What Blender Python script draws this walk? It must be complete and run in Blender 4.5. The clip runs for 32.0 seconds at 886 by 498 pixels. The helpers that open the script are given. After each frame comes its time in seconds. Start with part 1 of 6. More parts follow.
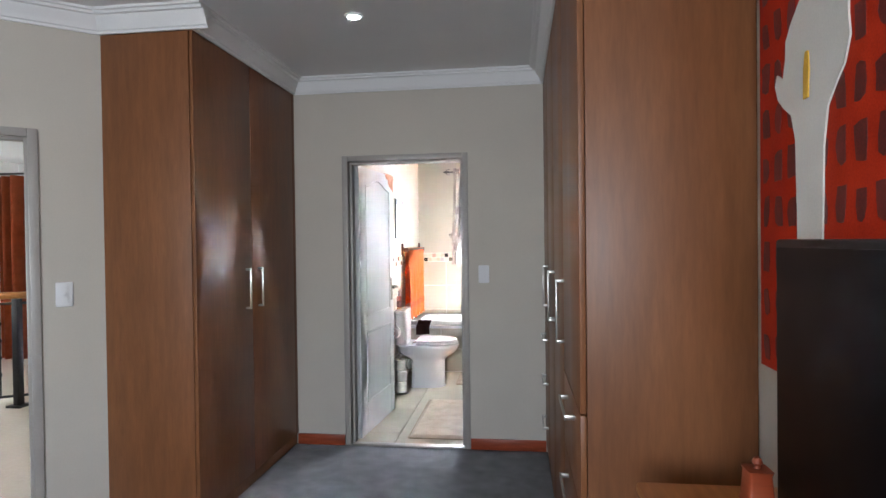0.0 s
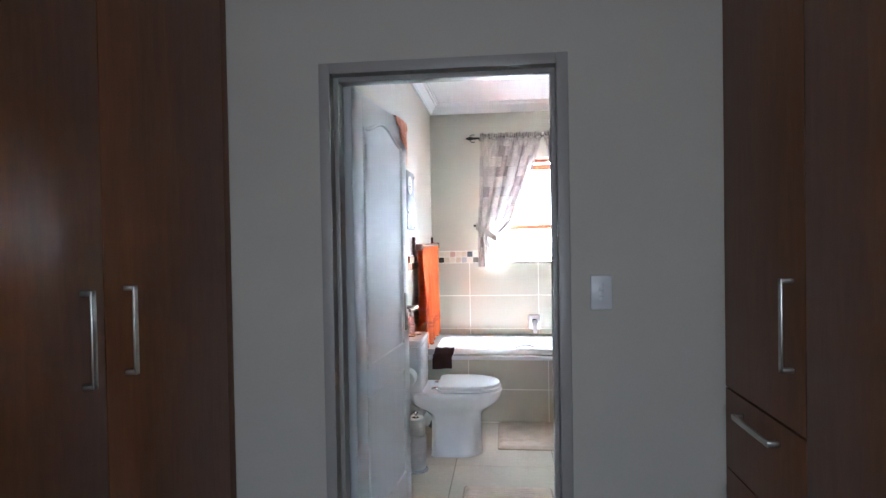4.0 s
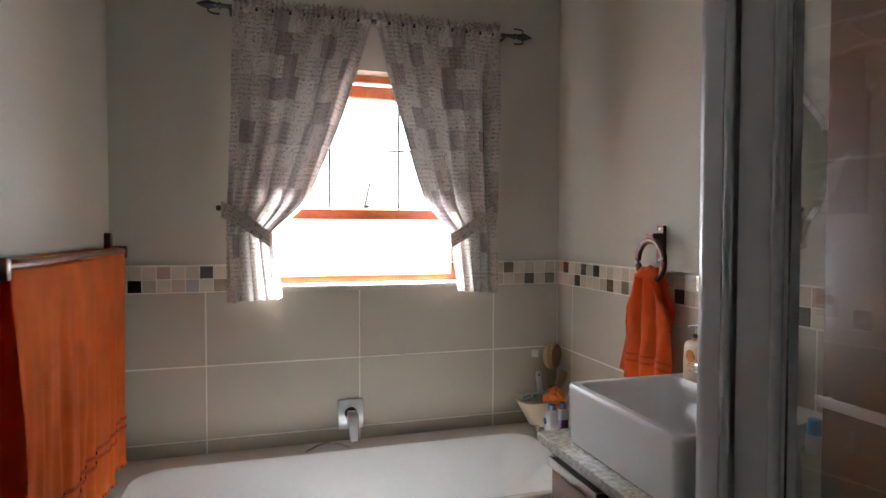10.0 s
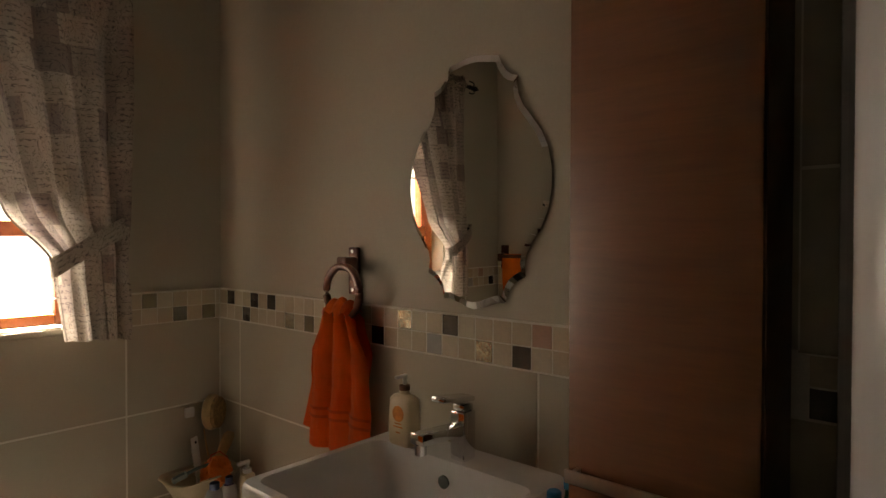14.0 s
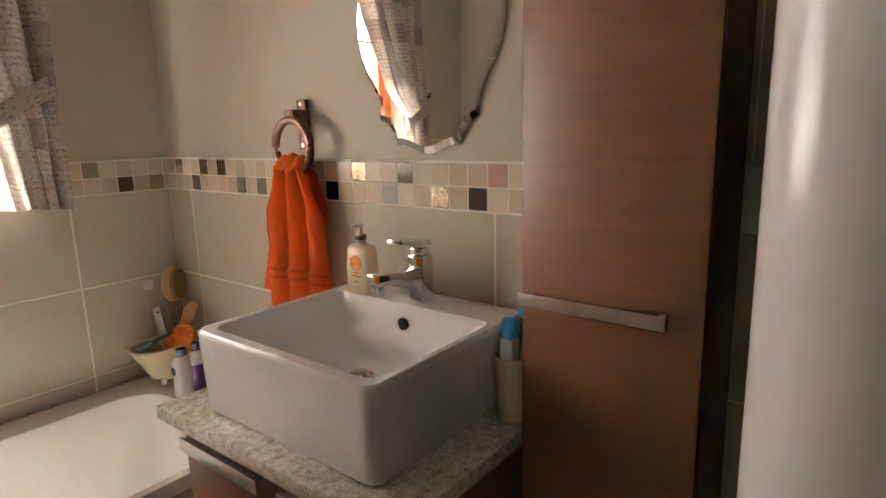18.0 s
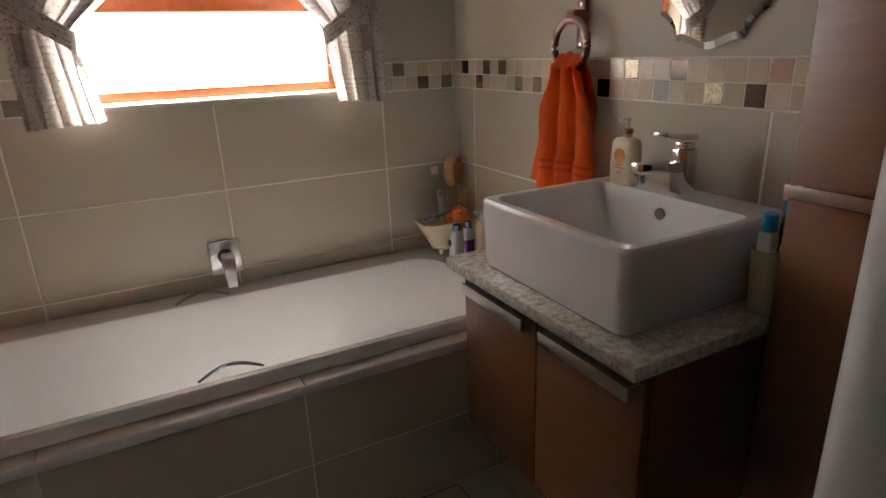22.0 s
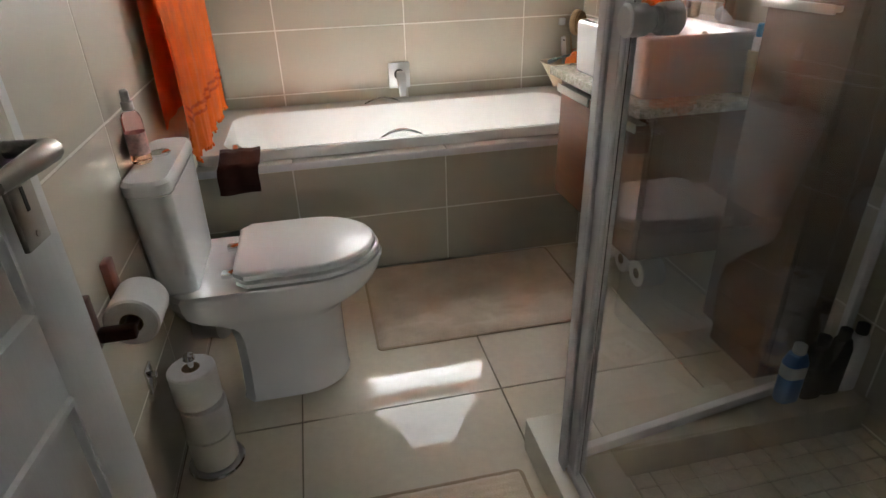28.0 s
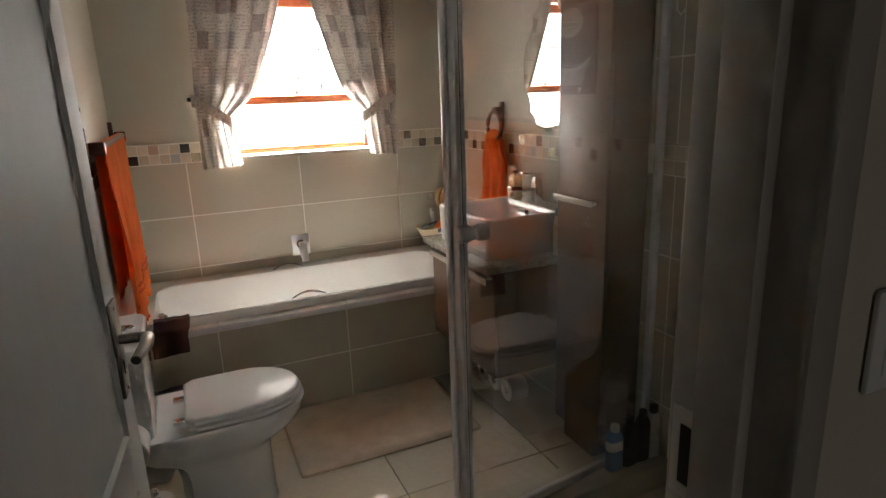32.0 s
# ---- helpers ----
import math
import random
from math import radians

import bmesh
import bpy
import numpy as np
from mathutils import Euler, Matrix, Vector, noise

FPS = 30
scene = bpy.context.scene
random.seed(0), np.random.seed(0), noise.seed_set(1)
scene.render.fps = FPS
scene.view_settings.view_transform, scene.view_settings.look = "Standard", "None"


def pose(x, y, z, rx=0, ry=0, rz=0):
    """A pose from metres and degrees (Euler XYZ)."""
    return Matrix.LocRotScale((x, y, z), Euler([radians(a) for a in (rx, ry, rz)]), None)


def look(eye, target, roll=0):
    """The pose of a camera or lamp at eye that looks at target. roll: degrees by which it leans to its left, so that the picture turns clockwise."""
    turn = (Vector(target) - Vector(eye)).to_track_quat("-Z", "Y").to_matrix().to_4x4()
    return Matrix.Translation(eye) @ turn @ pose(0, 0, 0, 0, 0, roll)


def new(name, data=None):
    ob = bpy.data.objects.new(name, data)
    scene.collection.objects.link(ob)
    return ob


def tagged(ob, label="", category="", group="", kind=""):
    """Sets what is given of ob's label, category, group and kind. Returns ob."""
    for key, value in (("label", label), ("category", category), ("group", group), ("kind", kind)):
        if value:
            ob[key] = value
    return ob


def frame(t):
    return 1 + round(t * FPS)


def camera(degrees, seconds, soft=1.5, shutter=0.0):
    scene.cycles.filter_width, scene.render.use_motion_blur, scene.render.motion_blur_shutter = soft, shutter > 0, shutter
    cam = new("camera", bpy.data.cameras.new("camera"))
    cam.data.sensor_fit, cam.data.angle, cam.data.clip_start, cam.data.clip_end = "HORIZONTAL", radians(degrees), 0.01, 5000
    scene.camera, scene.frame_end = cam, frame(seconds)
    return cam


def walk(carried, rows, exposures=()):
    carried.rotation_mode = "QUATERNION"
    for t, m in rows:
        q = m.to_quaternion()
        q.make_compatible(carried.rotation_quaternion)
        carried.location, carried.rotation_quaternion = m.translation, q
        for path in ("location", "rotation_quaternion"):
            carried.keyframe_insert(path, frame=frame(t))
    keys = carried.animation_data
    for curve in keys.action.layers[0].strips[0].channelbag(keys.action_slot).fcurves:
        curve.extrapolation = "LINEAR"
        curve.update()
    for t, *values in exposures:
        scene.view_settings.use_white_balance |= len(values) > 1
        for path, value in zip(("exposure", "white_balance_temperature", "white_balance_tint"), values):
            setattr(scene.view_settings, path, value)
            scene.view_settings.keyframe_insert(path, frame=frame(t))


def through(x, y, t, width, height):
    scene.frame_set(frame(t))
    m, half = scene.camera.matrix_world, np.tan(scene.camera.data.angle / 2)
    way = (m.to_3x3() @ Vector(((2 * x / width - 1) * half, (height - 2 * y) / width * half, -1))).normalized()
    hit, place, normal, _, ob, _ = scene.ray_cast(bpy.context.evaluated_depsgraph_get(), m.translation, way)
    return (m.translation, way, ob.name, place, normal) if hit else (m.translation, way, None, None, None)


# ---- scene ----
cam = camera(74.2, 32.0)
PATH = [
    (0, (-0.025, -0.486, 1.436), (-0.282, 1.497, 1.410), -0.70),
    (0.5, (-0.051, -0.210, 1.439), (-0.310, 1.773, 1.411), -0.80),
    (1, (-0.066, 0.074, 1.441), (-0.328, 2.056, 1.411), -0.80),
    (1.5, (-0.097, 0.322, 1.433), (-0.370, 2.303, 1.401), -0.90),
    (2, (-0.200, 0.565, 1.433), (-0.476, 2.546, 1.403), -0.80),
    (2.5, (-0.315, 0.785, 1.405), (-0.593, 2.765, 1.375), -0.90),
    (4.5, (-0.627, 1.730, 1.402), (-0.807, 3.722, 1.366), -0.90),
    (5, (-0.636, 2.043, 1.405), (-0.789, 4.037, 1.365), -0.80),
    (5.5, (-0.689, 2.327, 1.401), (-0.816, 4.322, 1.354), -0.80),
    (6, (-0.730, 2.564, 1.398), (-0.801, 4.562, 1.337), -0.80),
    (6.5, (-0.716, 2.865, 1.406), (-0.746, 4.864, 1.342), -0.70),
    (7, (-0.735, 3.093, 1.417), (-0.713, 5.091, 1.342), -0.60),
    (7.5, (-0.757, 3.299, 1.425), (-0.616, 5.292, 1.350), -0.30),
    (8, (-0.749, 3.504, 1.434), (-0.475, 5.483, 1.354), -0.10),
    (8.5, (-0.701, 3.705, 1.447), (-0.363, 5.675, 1.367), -0.10),
    (9, (-0.685, 3.879, 1.424), (-0.305, 5.842, 1.362), -0.40),
    (9.5, (-0.717, 4.053, 1.395), (-0.235, 5.994, 1.361), -0.24),
    (10, (-0.677, 4.196, 1.426), (-0.105, 6.112, 1.367), 0.11),
    (10.5, (-0.600, 4.374, 1.447), (0.046, 6.266, 1.380), 0.07),
    (11, (-0.576, 4.502, 1.449), (0.162, 6.360, 1.392), 0.03),
    (11.5, (-0.544, 4.590, 1.479), (0.342, 6.382, 1.425), 0.32),
    (12, (-0.535, 4.615, 1.508), (0.588, 6.269, 1.457), 0.50),
    (12.5, (-0.524, 4.634, 1.529), (0.773, 6.155, 1.483), 0.20),
    (13, (-0.515, 4.635, 1.530), (0.895, 6.053, 1.491), 0.19),
    (13.5, (-0.473, 4.638, 1.496), (0.995, 5.997, 1.473), 0.20),
    (15.5, (-0.434, 4.674, 1.439), (1.142, 5.902, 1.345), -0.51),
    (16, (-0.423, 4.681, 1.408), (1.153, 5.904, 1.278), -0.46),
    (16.5, (-0.419, 4.670, 1.394), (1.150, 5.894, 1.200), -0.67),
    (17, (-0.418, 4.674, 1.382), (1.152, 5.883, 1.112), -1.08),
    (17.5, (-0.390, 4.653, 1.365), (1.156, 5.879, 1.036), -1.19),
    (18, (-0.408, 4.641, 1.358), (1.132, 5.856, 0.964), -1.50),
    (18.5, (-0.425, 4.626, 1.346), (1.091, 5.855, 0.906), -1.56),
    (19, (-0.460, 4.602, 1.342), (1.021, 5.853, 0.853), -1.92),
    (19.5, (-0.496, 4.584, 1.333), (0.940, 5.877, 0.817), -1.88),
    (20, (-0.502, 4.579, 1.324), (0.857, 5.943, 0.784), -1.74),
    (20.5, (-0.503, 4.575, 1.318), (0.753, 6.024, 0.752), -1.92),
    (21, (-0.526, 4.568, 1.320), (0.617, 6.098, 0.728), -2.01),
    (21.5, (-0.549, 4.557, 1.324), (0.456, 6.172, 0.704), -2.10),
    (22, (-0.561, 4.528, 1.330), (0.303, 6.214, 0.687), -2.19),
    (22.5, (-0.593, 4.491, 1.283), (0.130, 6.243, 0.645), -2.46),
    (23, (-0.661, 4.457, 1.295), (-0.052, 6.234, 0.607), -2.23),
    (23.5, (-0.683, 4.415, 1.280), (-0.263, 6.235, 0.566), -2.30),
    (24, (-0.696, 4.373, 1.267), (-0.424, 6.210, 0.523), -1.90),
    (24.5, (-0.690, 4.319, 1.257), (-0.482, 6.145, 0.467), -2.00),
    (25, (-0.698, 4.220, 1.259), (-0.561, 6.040, 0.440), -1.90),
    (25.5, (-0.719, 4.130, 1.260), (-0.636, 5.941, 0.416), -1.90),
    (27.5, (-0.768, 3.764, 1.247), (-0.545, 5.526, 0.328), -1.40),
    (28, (-0.765, 3.692, 1.244), (-0.406, 5.425, 0.313), -1.70),
    (28.5, (-0.743, 3.630, 1.248), (-0.229, 5.320, 0.310), -2.00),
    (29, (-0.746, 3.557, 1.273), (-0.112, 5.205, 0.334), -2.10),
    (29.5, (-0.754, 3.478, 1.316), (-0.078, 5.106, 0.372), -2.50),
    (30, (-0.772, 3.404, 1.362), (-0.093, 5.041, 0.435), -2.40),
    (30.5, (-0.809, 3.341, 1.426), (-0.113, 5.006, 0.563), -2.40),
    (31, (-0.860, 3.285, 1.459), (-0.132, 4.994, 0.717), -2.10),
    (31.5, (-0.924, 3.236, 1.479), (-0.157, 4.980, 0.872), -1.90),
    (32, (-0.946, 3.186, 1.479), (-0.165, 4.958, 0.979), -2.10),
]
EXPOSURES = [(0.0, 2.1, 5650, 9), (2.5, 1.9, 5350, 8), (5.0, 0.8, 5200, 9), (6.0, 0.45, 5200, 9), (7.0, 0.3, 5200, 9), (8.0, -0.19, 5250, 9), (9.0, -0.54, 5400, 9), (10.5, -1.3, 6400, 11), (12.0, -2.25, 7800, 13), (13.5, -2.5, 9500, 15), (16.0, -0.9, 9300, 15), (17.0, -0.35, 8500, 14), (18.0, -0.6, 7700, 13), (20.0, -0.85, 7000, 12), (22.5, -1.44, 6900, 12), (25.0, -0.3, 6250, 9), (28.0, 0.0, 6400, 9), (30.0, 0.05, 6450, 9), (32.0, -0.72, 7000, 10)]
walk(cam, [(t, look(eye, target, roll)) for t, eye, target, roll in PATH], EXPOSURES)

# ---- world and light ----
world = bpy.data.worlds.new("sky")
scene.world = world
world.use_nodes = True
wn = world.node_tree.nodes
sky = wn.new("ShaderNodeTexSky")
sky.sky_type = "NISHITA"
sky.sun_disc = False
sky.sun_elevation = radians(50)
sky.sun_rotation = radians(200)
wn["Background"].inputs["Strength"].default_value = 0.12
world.node_tree.links.new(sky.outputs["Color"], wn["Background"].inputs["Color"])

sun = new("sun", bpy.data.lights.new("sun", "SUN"))
sun.data.energy, sun.data.angle, sun.data.color = 1.0, radians(8), (1.0, 0.96, 0.9)
sun.matrix_world = look((0, 0, 10), (4, 3, 0))


def area_lamp(name, eye, target, wide, high, power, colour):
    lamp = new(name, bpy.data.lights.new(name, "AREA"))
    lamp.data.shape, lamp.data.size, lamp.data.size_y = "RECTANGLE", wide, high
    lamp.data.energy, lamp.data.color = power, colour
    lamp.matrix_world = look(eye, target)
    return lamp


# Daylight through the bathroom window and the bedroom window.
area_lamp("bathroom_daylight", (-0.1, 7.91, 4.6), (-0.1, 7.90, 0.0), 0.9, 0.62, 260000, (0.96, 0.98, 1.0))
area_lamp("bedroom_daylight", (-0.75, -3.0, 1.55), (-0.85, 1.0, 1.15), 1.8, 1.2, 24, (0.98, 0.97, 0.95))
# Added unseen fill that brightens the landing curtain; no window stands here.
area_lamp("landing_daylight", (-6.6, 3.2, 1.7), (-4.6, 5.6, 1.1), 1.6, 1.4, 22, (1.0, 0.96, 0.9))

# ---- materials ----
def material(name, colour, rough=0.5, metal=0.0, vary=0.08, scale=6.0, fine=90.0, bump=0.05, stretch=(1, 1, 1), spec=0.5, dark=None, coat=0.0):
    """A surface with variation at two scales and fine relief."""
    m = bpy.data.materials.new(name)
    m.use_nodes = True
    n, link = m.node_tree.nodes, m.node_tree.links.new
    b = n["Principled BSDF"]
    b.inputs["Roughness"].default_value, b.inputs["Metallic"].default_value = rough, metal
    b.inputs["Specular IOR Level"].default_value = spec
    b.inputs["Coat Weight"].default_value = coat
    tc, mp = n.new("ShaderNodeTexCoord"), n.new("ShaderNodeMapping")
    mp.inputs["Scale"].default_value = stretch
    link(tc.outputs["Object"], mp.inputs["Vector"])
    big, small = n.new("ShaderNodeTexNoise"), n.new("ShaderNodeTexNoise")
    for node, s, d in ((big, scale, 3), (small, fine, 4)):
        node.inputs["Scale"].default_value, node.inputs["Detail"].default_value = s, d
        link(mp.outputs["Vector"], node.inputs["Vector"])
    mixed = n.new("ShaderNodeMix")
    mixed.data_type = "FLOAT"
    mixed.inputs["Factor"].default_value = 0.45
    link(big.outputs["Fac"], mixed.inputs["A"])
    link(small.outputs["Fac"], mixed.inputs["B"])
    ramp = n.new("ShaderNodeValToRGB")
    low = dark or tuple(c * (1 - 2 * vary) for c in colour)
    ramp.color_ramp.elements[0].position, ramp.color_ramp.elements[1].position = 0.3, 0.7
    ramp.color_ramp.elements[0].color = (*low, 1)
    ramp.color_ramp.elements[1].color = (*(min(1, c * (1 + vary)) for c in colour), 1)
    link(mixed.outputs["Result"], ramp.inputs["Fac"])
    info, hue = n.new("ShaderNodeObjectInfo"), n.new("ShaderNodeHueSaturation")
    shade = n.new("ShaderNodeMapRange")
    shade.inputs["To Min"].default_value, shade.inputs["To Max"].default_value = 1 - vary * 0.4, 1 + vary * 0.4
    link(info.outputs["Random"], shade.inputs["Value"])
    link(shade.outputs["Result"], hue.inputs["Value"])
    link(ramp.outputs["Color"], hue.inputs["Color"])
    link(hue.outputs["Color"], b.inputs["Base Color"])
    wear = n.new("ShaderNodeMapRange")
    wear.inputs["To Min"].default_value, wear.inputs["To Max"].default_value = max(0.02, rough * 0.82), min(1, rough * 1.18)
    link(big.outputs["Fac"], wear.inputs["Value"])
    link(wear.outputs["Result"], b.inputs["Roughness"])
    if bump:
        bp = n.new("ShaderNodeBump")
        bp.inputs["Strength"].default_value, bp.inputs["Distance"].default_value = bump, 0.004
        link(mixed.outputs["Result"], bp.inputs["Height"])
        link(bp.outputs["Normal"], b.inputs["Normal"])
    return m


def wood(name, light, dark, stretch, rough=0.4, scale=3.0, coat=0.0):
    """Long grain with soft figure and fine pores, along the axis of least stretch."""
    m = material(name, light, rough, 0, 0.2, scale, 16, 0.06, stretch, 0.4, dark, coat)
    n, link = m.node_tree.nodes, m.node_tree.links.new
    hue = next(x for x in n if x.type == "HUE_SAT")
    ramp = next(x for x in n if x.type == "VALTORGB")
    tc, mp, streak = n.new("ShaderNodeTexCoord"), n.new("ShaderNodeMapping"), n.new("ShaderNodeTexNoise")
    mp.inputs["Scale"].default_value = tuple(5 * s for s in stretch)
    streak.inputs["Scale"].default_value, streak.inputs["Detail"].default_value = 9, 6
    streak.inputs["Distortion"].default_value = 0.6
    link(tc.outputs["Object"], mp.inputs["Vector"])
    link(mp.outputs["Vector"], streak.inputs["Vector"])
    mul = n.new("ShaderNodeMix")
    mul.data_type, mul.blend_type = "RGBA", "MULTIPLY"
    mul.inputs["Factor"].default_value = 0.22
    tone = n.new("ShaderNodeValToRGB")
    tone.color_ramp.elements[0].position, tone.color_ramp.elements[1].position = 0.34, 0.62
    tone.color_ramp.elements[0].color, tone.color_ramp.elements[1].color = (0.55, 0.5, 0.46, 1), (1, 1, 1, 1)
    link(streak.outputs["Fac"], tone.inputs["Fac"])
    link(ramp.outputs["Color"], mul.inputs["A"])
    link(tone.outputs["Color"], mul.inputs["B"])
    link(mul.outputs["Result"], hue.inputs["Color"])
    return m


def glass(name, colour=(1, 1, 1), rough=0.0, ior=1.45):
    m = bpy.data.materials.new(name)
    m.use_nodes = True
    b = m.node_tree.nodes["Principled BSDF"]
    b.inputs["Base Color"].default_value = (*colour, 1)
    b.inputs["Transmission Weight"].default_value = 1
    b.inputs["Roughness"].default_value, b.inputs["IOR"].default_value = rough, ior
    return m


def glow(name, colour, strength):
    m = bpy.data.materials.new(name)
    m.use_nodes = True
    b = m.node_tree.nodes["Principled BSDF"]
    b.inputs["Emission Color"].default_value, b.inputs["Emission Strength"].default_value = (*colour, 1), strength
    b.inputs["Base Color"].default_value = (*colour, 1)
    return m


def cloth(name, light, dark, weave=700.0, rough=0.95, through=0.0, bump=0.5):
    m = material(name, light, rough, 0, 0.15, 9, weave, bump, (1, 1, 1), 0.1, dark)
    n, link = m.node_tree.nodes, m.node_tree.links.new
    b = n["Principled BSDF"]
    b.inputs["Sheen Weight"].default_value = 0.15
    if through:
        out = n["Material Output"]
        tr, ms = n.new("ShaderNodeBsdfTranslucent"), n.new("ShaderNodeMixShader")
        ms.inputs["Fac"].default_value = through
        hue = next(x for x in n if x.type == "HUE_SAT")
        link(hue.outputs["Color"], tr.inputs["Color"])
        link(b.outputs["BSDF"], ms.inputs[1])
        link(tr.outputs["BSDF"], ms.inputs[2])
        link(ms.outputs["Shader"], out.inputs["Surface"])
    return m


CARPET = cloth("grey_carpet", (0.19, 0.19, 0.2), (0.10, 0.10, 0.11), 420, bump=0.8)
PAINT = material("beige_paint", (0.56, 0.52, 0.45), 0.7, 0, 0.03, 2, 160, 0.08, spec=0.3)
BATHPAINT = material("bathroom_paint", (0.50, 0.46, 0.38), 0.6, 0, 0.03, 2, 160, 0.08, spec=0.3)
WHITEPAINT = material("white_paint", (0.8, 0.8, 0.79), 0.6, 0, 0.02, 3, 120, 0.04, spec=0.3)
PVC = material("ceiling_board", (0.82, 0.82, 0.82), 0.3, 0, 0.02, 3, 120, 0.02)
DOORPAINT = material("grey_white_door_paint", (0.56, 0.56, 0.55), 0.55, 0, 0.03, 4, 60, 0.12, (6, 6, 0.6), spec=0.18)
FRAMEPAINT = material("grey_frame_paint", (0.37, 0.345, 0.315), 0.4, 0, 0.03, 4, 80, 0.04)
ROBE = wood("brown_wardrobe_board", (0.208, 0.083, 0.030), (0.162, 0.063, 0.023), (3, 3, 0.35), 0.42)
CABWOOD = wood("red_brown_cabinet_board", (0.118, 0.043, 0.018), (0.082, 0.029, 0.012), (3, 0.4, 5), 0.42)
SKIRT = wood("red_skirting_wood", (0.34, 0.07, 0.025), (0.2, 0.04, 0.015), (0.4, 0.4, 5), 0.35)
PINE = wood("orange_pine", (0.55, 0.22, 0.06), (0.36, 0.13, 0.03), (4, 0.4, 4), 0.35)
MERANTI = wood("meranti_window_wood", (0.36, 0.10, 0.035), (0.22, 0.055, 0.02), (2, 2, 2), 0.35)
DARKWOOD = wood("dark_towel_rail_wood", (0.12, 0.036, 0.02), (0.06, 0.018, 0.011), (3, 3, 3), 0.3)
WALLTILE = material("taupe_wall_tile", (0.465, 0.42, 0.335), 0.42, 0, 0.012, 2, 140, 0.02, spec=0.35)
FLOORTILE = material("cream_floor_tile", (0.60, 0.54, 0.44), 0.03, 0, 0.05, 3, 40, 0.0, spec=0.36)
GROUT = material("pale_grout", (0.78, 0.75, 0.68), 0.8, 0, 0.06, 20, 200, 0.1)
DARKGROUT = material("brown_grout", (0.24, 0.2, 0.15), 0.85, 0, 0.1, 20, 200, 0.1)
MOSAIC = [
    material("cream_mosaic", (0.66, 0.58, 0.46), 0.2, 0, 0.06, 20, 120, 0.03),
    material("sand_mosaic", (0.58, 0.49, 0.37), 0.2, 0, 0.06, 20, 120, 0.03),
    material("dark_brown_mosaic", (0.045, 0.035, 0.028), 0.12, 0, 0.15, 20, 120, 0.03),
    material("pink_mosaic", (0.52, 0.34, 0.27), 0.2, 0, 0.08, 20, 120, 0.03),
    material("olive_mosaic", (0.17, 0.14, 0.09), 0.2, 0, 0.1, 20, 120, 0.03),
    material("embossed_metal_mosaic", (0.32, 0.27, 0.19), 0.25, 0.9, 0.5, 60, 130, 1.0, dark=(0.05, 0.04, 0.02)),
    material("grey_mosaic", (0.42, 0.41, 0.40), 0.2, 0, 0.06, 20, 120, 0.03),
]
SHOWERTILE = material("shower_floor_mosaic", (0.60, 0.53, 0.42), 0.3, 0, 0.08, 20, 120, 0.04)
CERAMIC = material("white_ceramic", (0.88, 0.88, 0.88), 0.08, 0, 0.01, 3, 60, 0.0, spec=0.6)
SEATPLASTIC = material("white_seat_plastic", (0.84, 0.84, 0.84), 0.22, 0, 0.01, 3, 60, 0.0, spec=0.4)
ACRYLIC = material("white_bath_acrylic", (0.90, 0.89, 0.86), 0.14, 0, 0.01, 3, 60, 0.0)
WHITEPLASTIC = material("white_plastic", (0.75, 0.75, 0.75), 0.3, 0, 0.02, 6, 60, 0.0)
CHROME = material("chrome", (0.75, 0.76, 0.78), 0.08, 1.0, 0.03, 10, 100, 0.0)
SATIN = material("satin_steel", (0.52, 0.5, 0.47), 0.3, 1.0, 0.05, 10, 200, 0.03, (8, 8, 1))
DOORSTEEL = material("dull_door_steel", (0.30, 0.275, 0.24), 0.34, 1.0, 0.06, 10, 200, 0.03, (8, 8, 1))
ALU = material("white_shower_frame", (0.76, 0.75, 0.77), 0.25, 0, 0.02, 6, 60, 0.0)
BLACKIRON = material("black_iron", (0.025, 0.023, 0.022), 0.45, 0.6, 0.15, 12, 120, 0.1)
GRANITE = material("pale_granite", (0.58, 0.55, 0.48), 0.15, 0, 0.2, 60, 260, 0.02, dark=(0.20, 0.18, 0.14))
BLACK = material("black_plastic", (0.007, 0.007, 0.008), 0.4, 0, 0.1, 6, 60, 0.0, spec=0.25)
# Near-black on solid pieces, painting the shade inside holes and slots.
HOLESHADE = material("hole_shade", (0.015, 0.014, 0.013), 0.6, 0, 0.1, 6, 60, 0.0)
ORANGE = cloth("orange_towel", (0.86, 0.19, 0.014), (0.66, 0.11, 0.008), 600, bump=1.0)
HANDORANGE = cloth("red_orange_towel", (0.80, 0.135, 0.012), (0.58, 0.075, 0.006), 600, bump=1.0)
PEACH = cloth("faded_orange_facecloth", (0.62, 0.25, 0.13), (0.45, 0.15, 0.07), 600, bump=0.9)
BROWNCLOTH = cloth("dark_brown_cloth", (0.085, 0.036, 0.028), (0.052, 0.02, 0.016), 600, bump=0.9)
MATCLOTH = cloth("beige_bath_mat", (0.56, 0.46, 0.36), (0.42, 0.335, 0.25), 300, bump=1.0)
PAPER = material("white_tissue_paper", (0.78, 0.77, 0.76), 0.9, 0, 0.03, 30, 300, 0.2, spec=0.1)
MIRROR = material("silver_mirror", (0.9, 0.91, 0.9), 0.005, 1.0, 0.0, 3, 60, 0.0)
CLEAR = glass("clear_glass", ior=1.6)
WINDOWGLASS = glass("window_glass", ior=1.05)
FROSTED = glass("frosted_window_glass", (0.97, 0.97, 0.95), 0.5, 1.2)
REDCURTAIN = cloth("rust_curtain", (0.34, 0.085, 0.028), (0.20, 0.04, 0.012), 300, through=0.25)

# ---- mesh helpers ----
BASE = {}


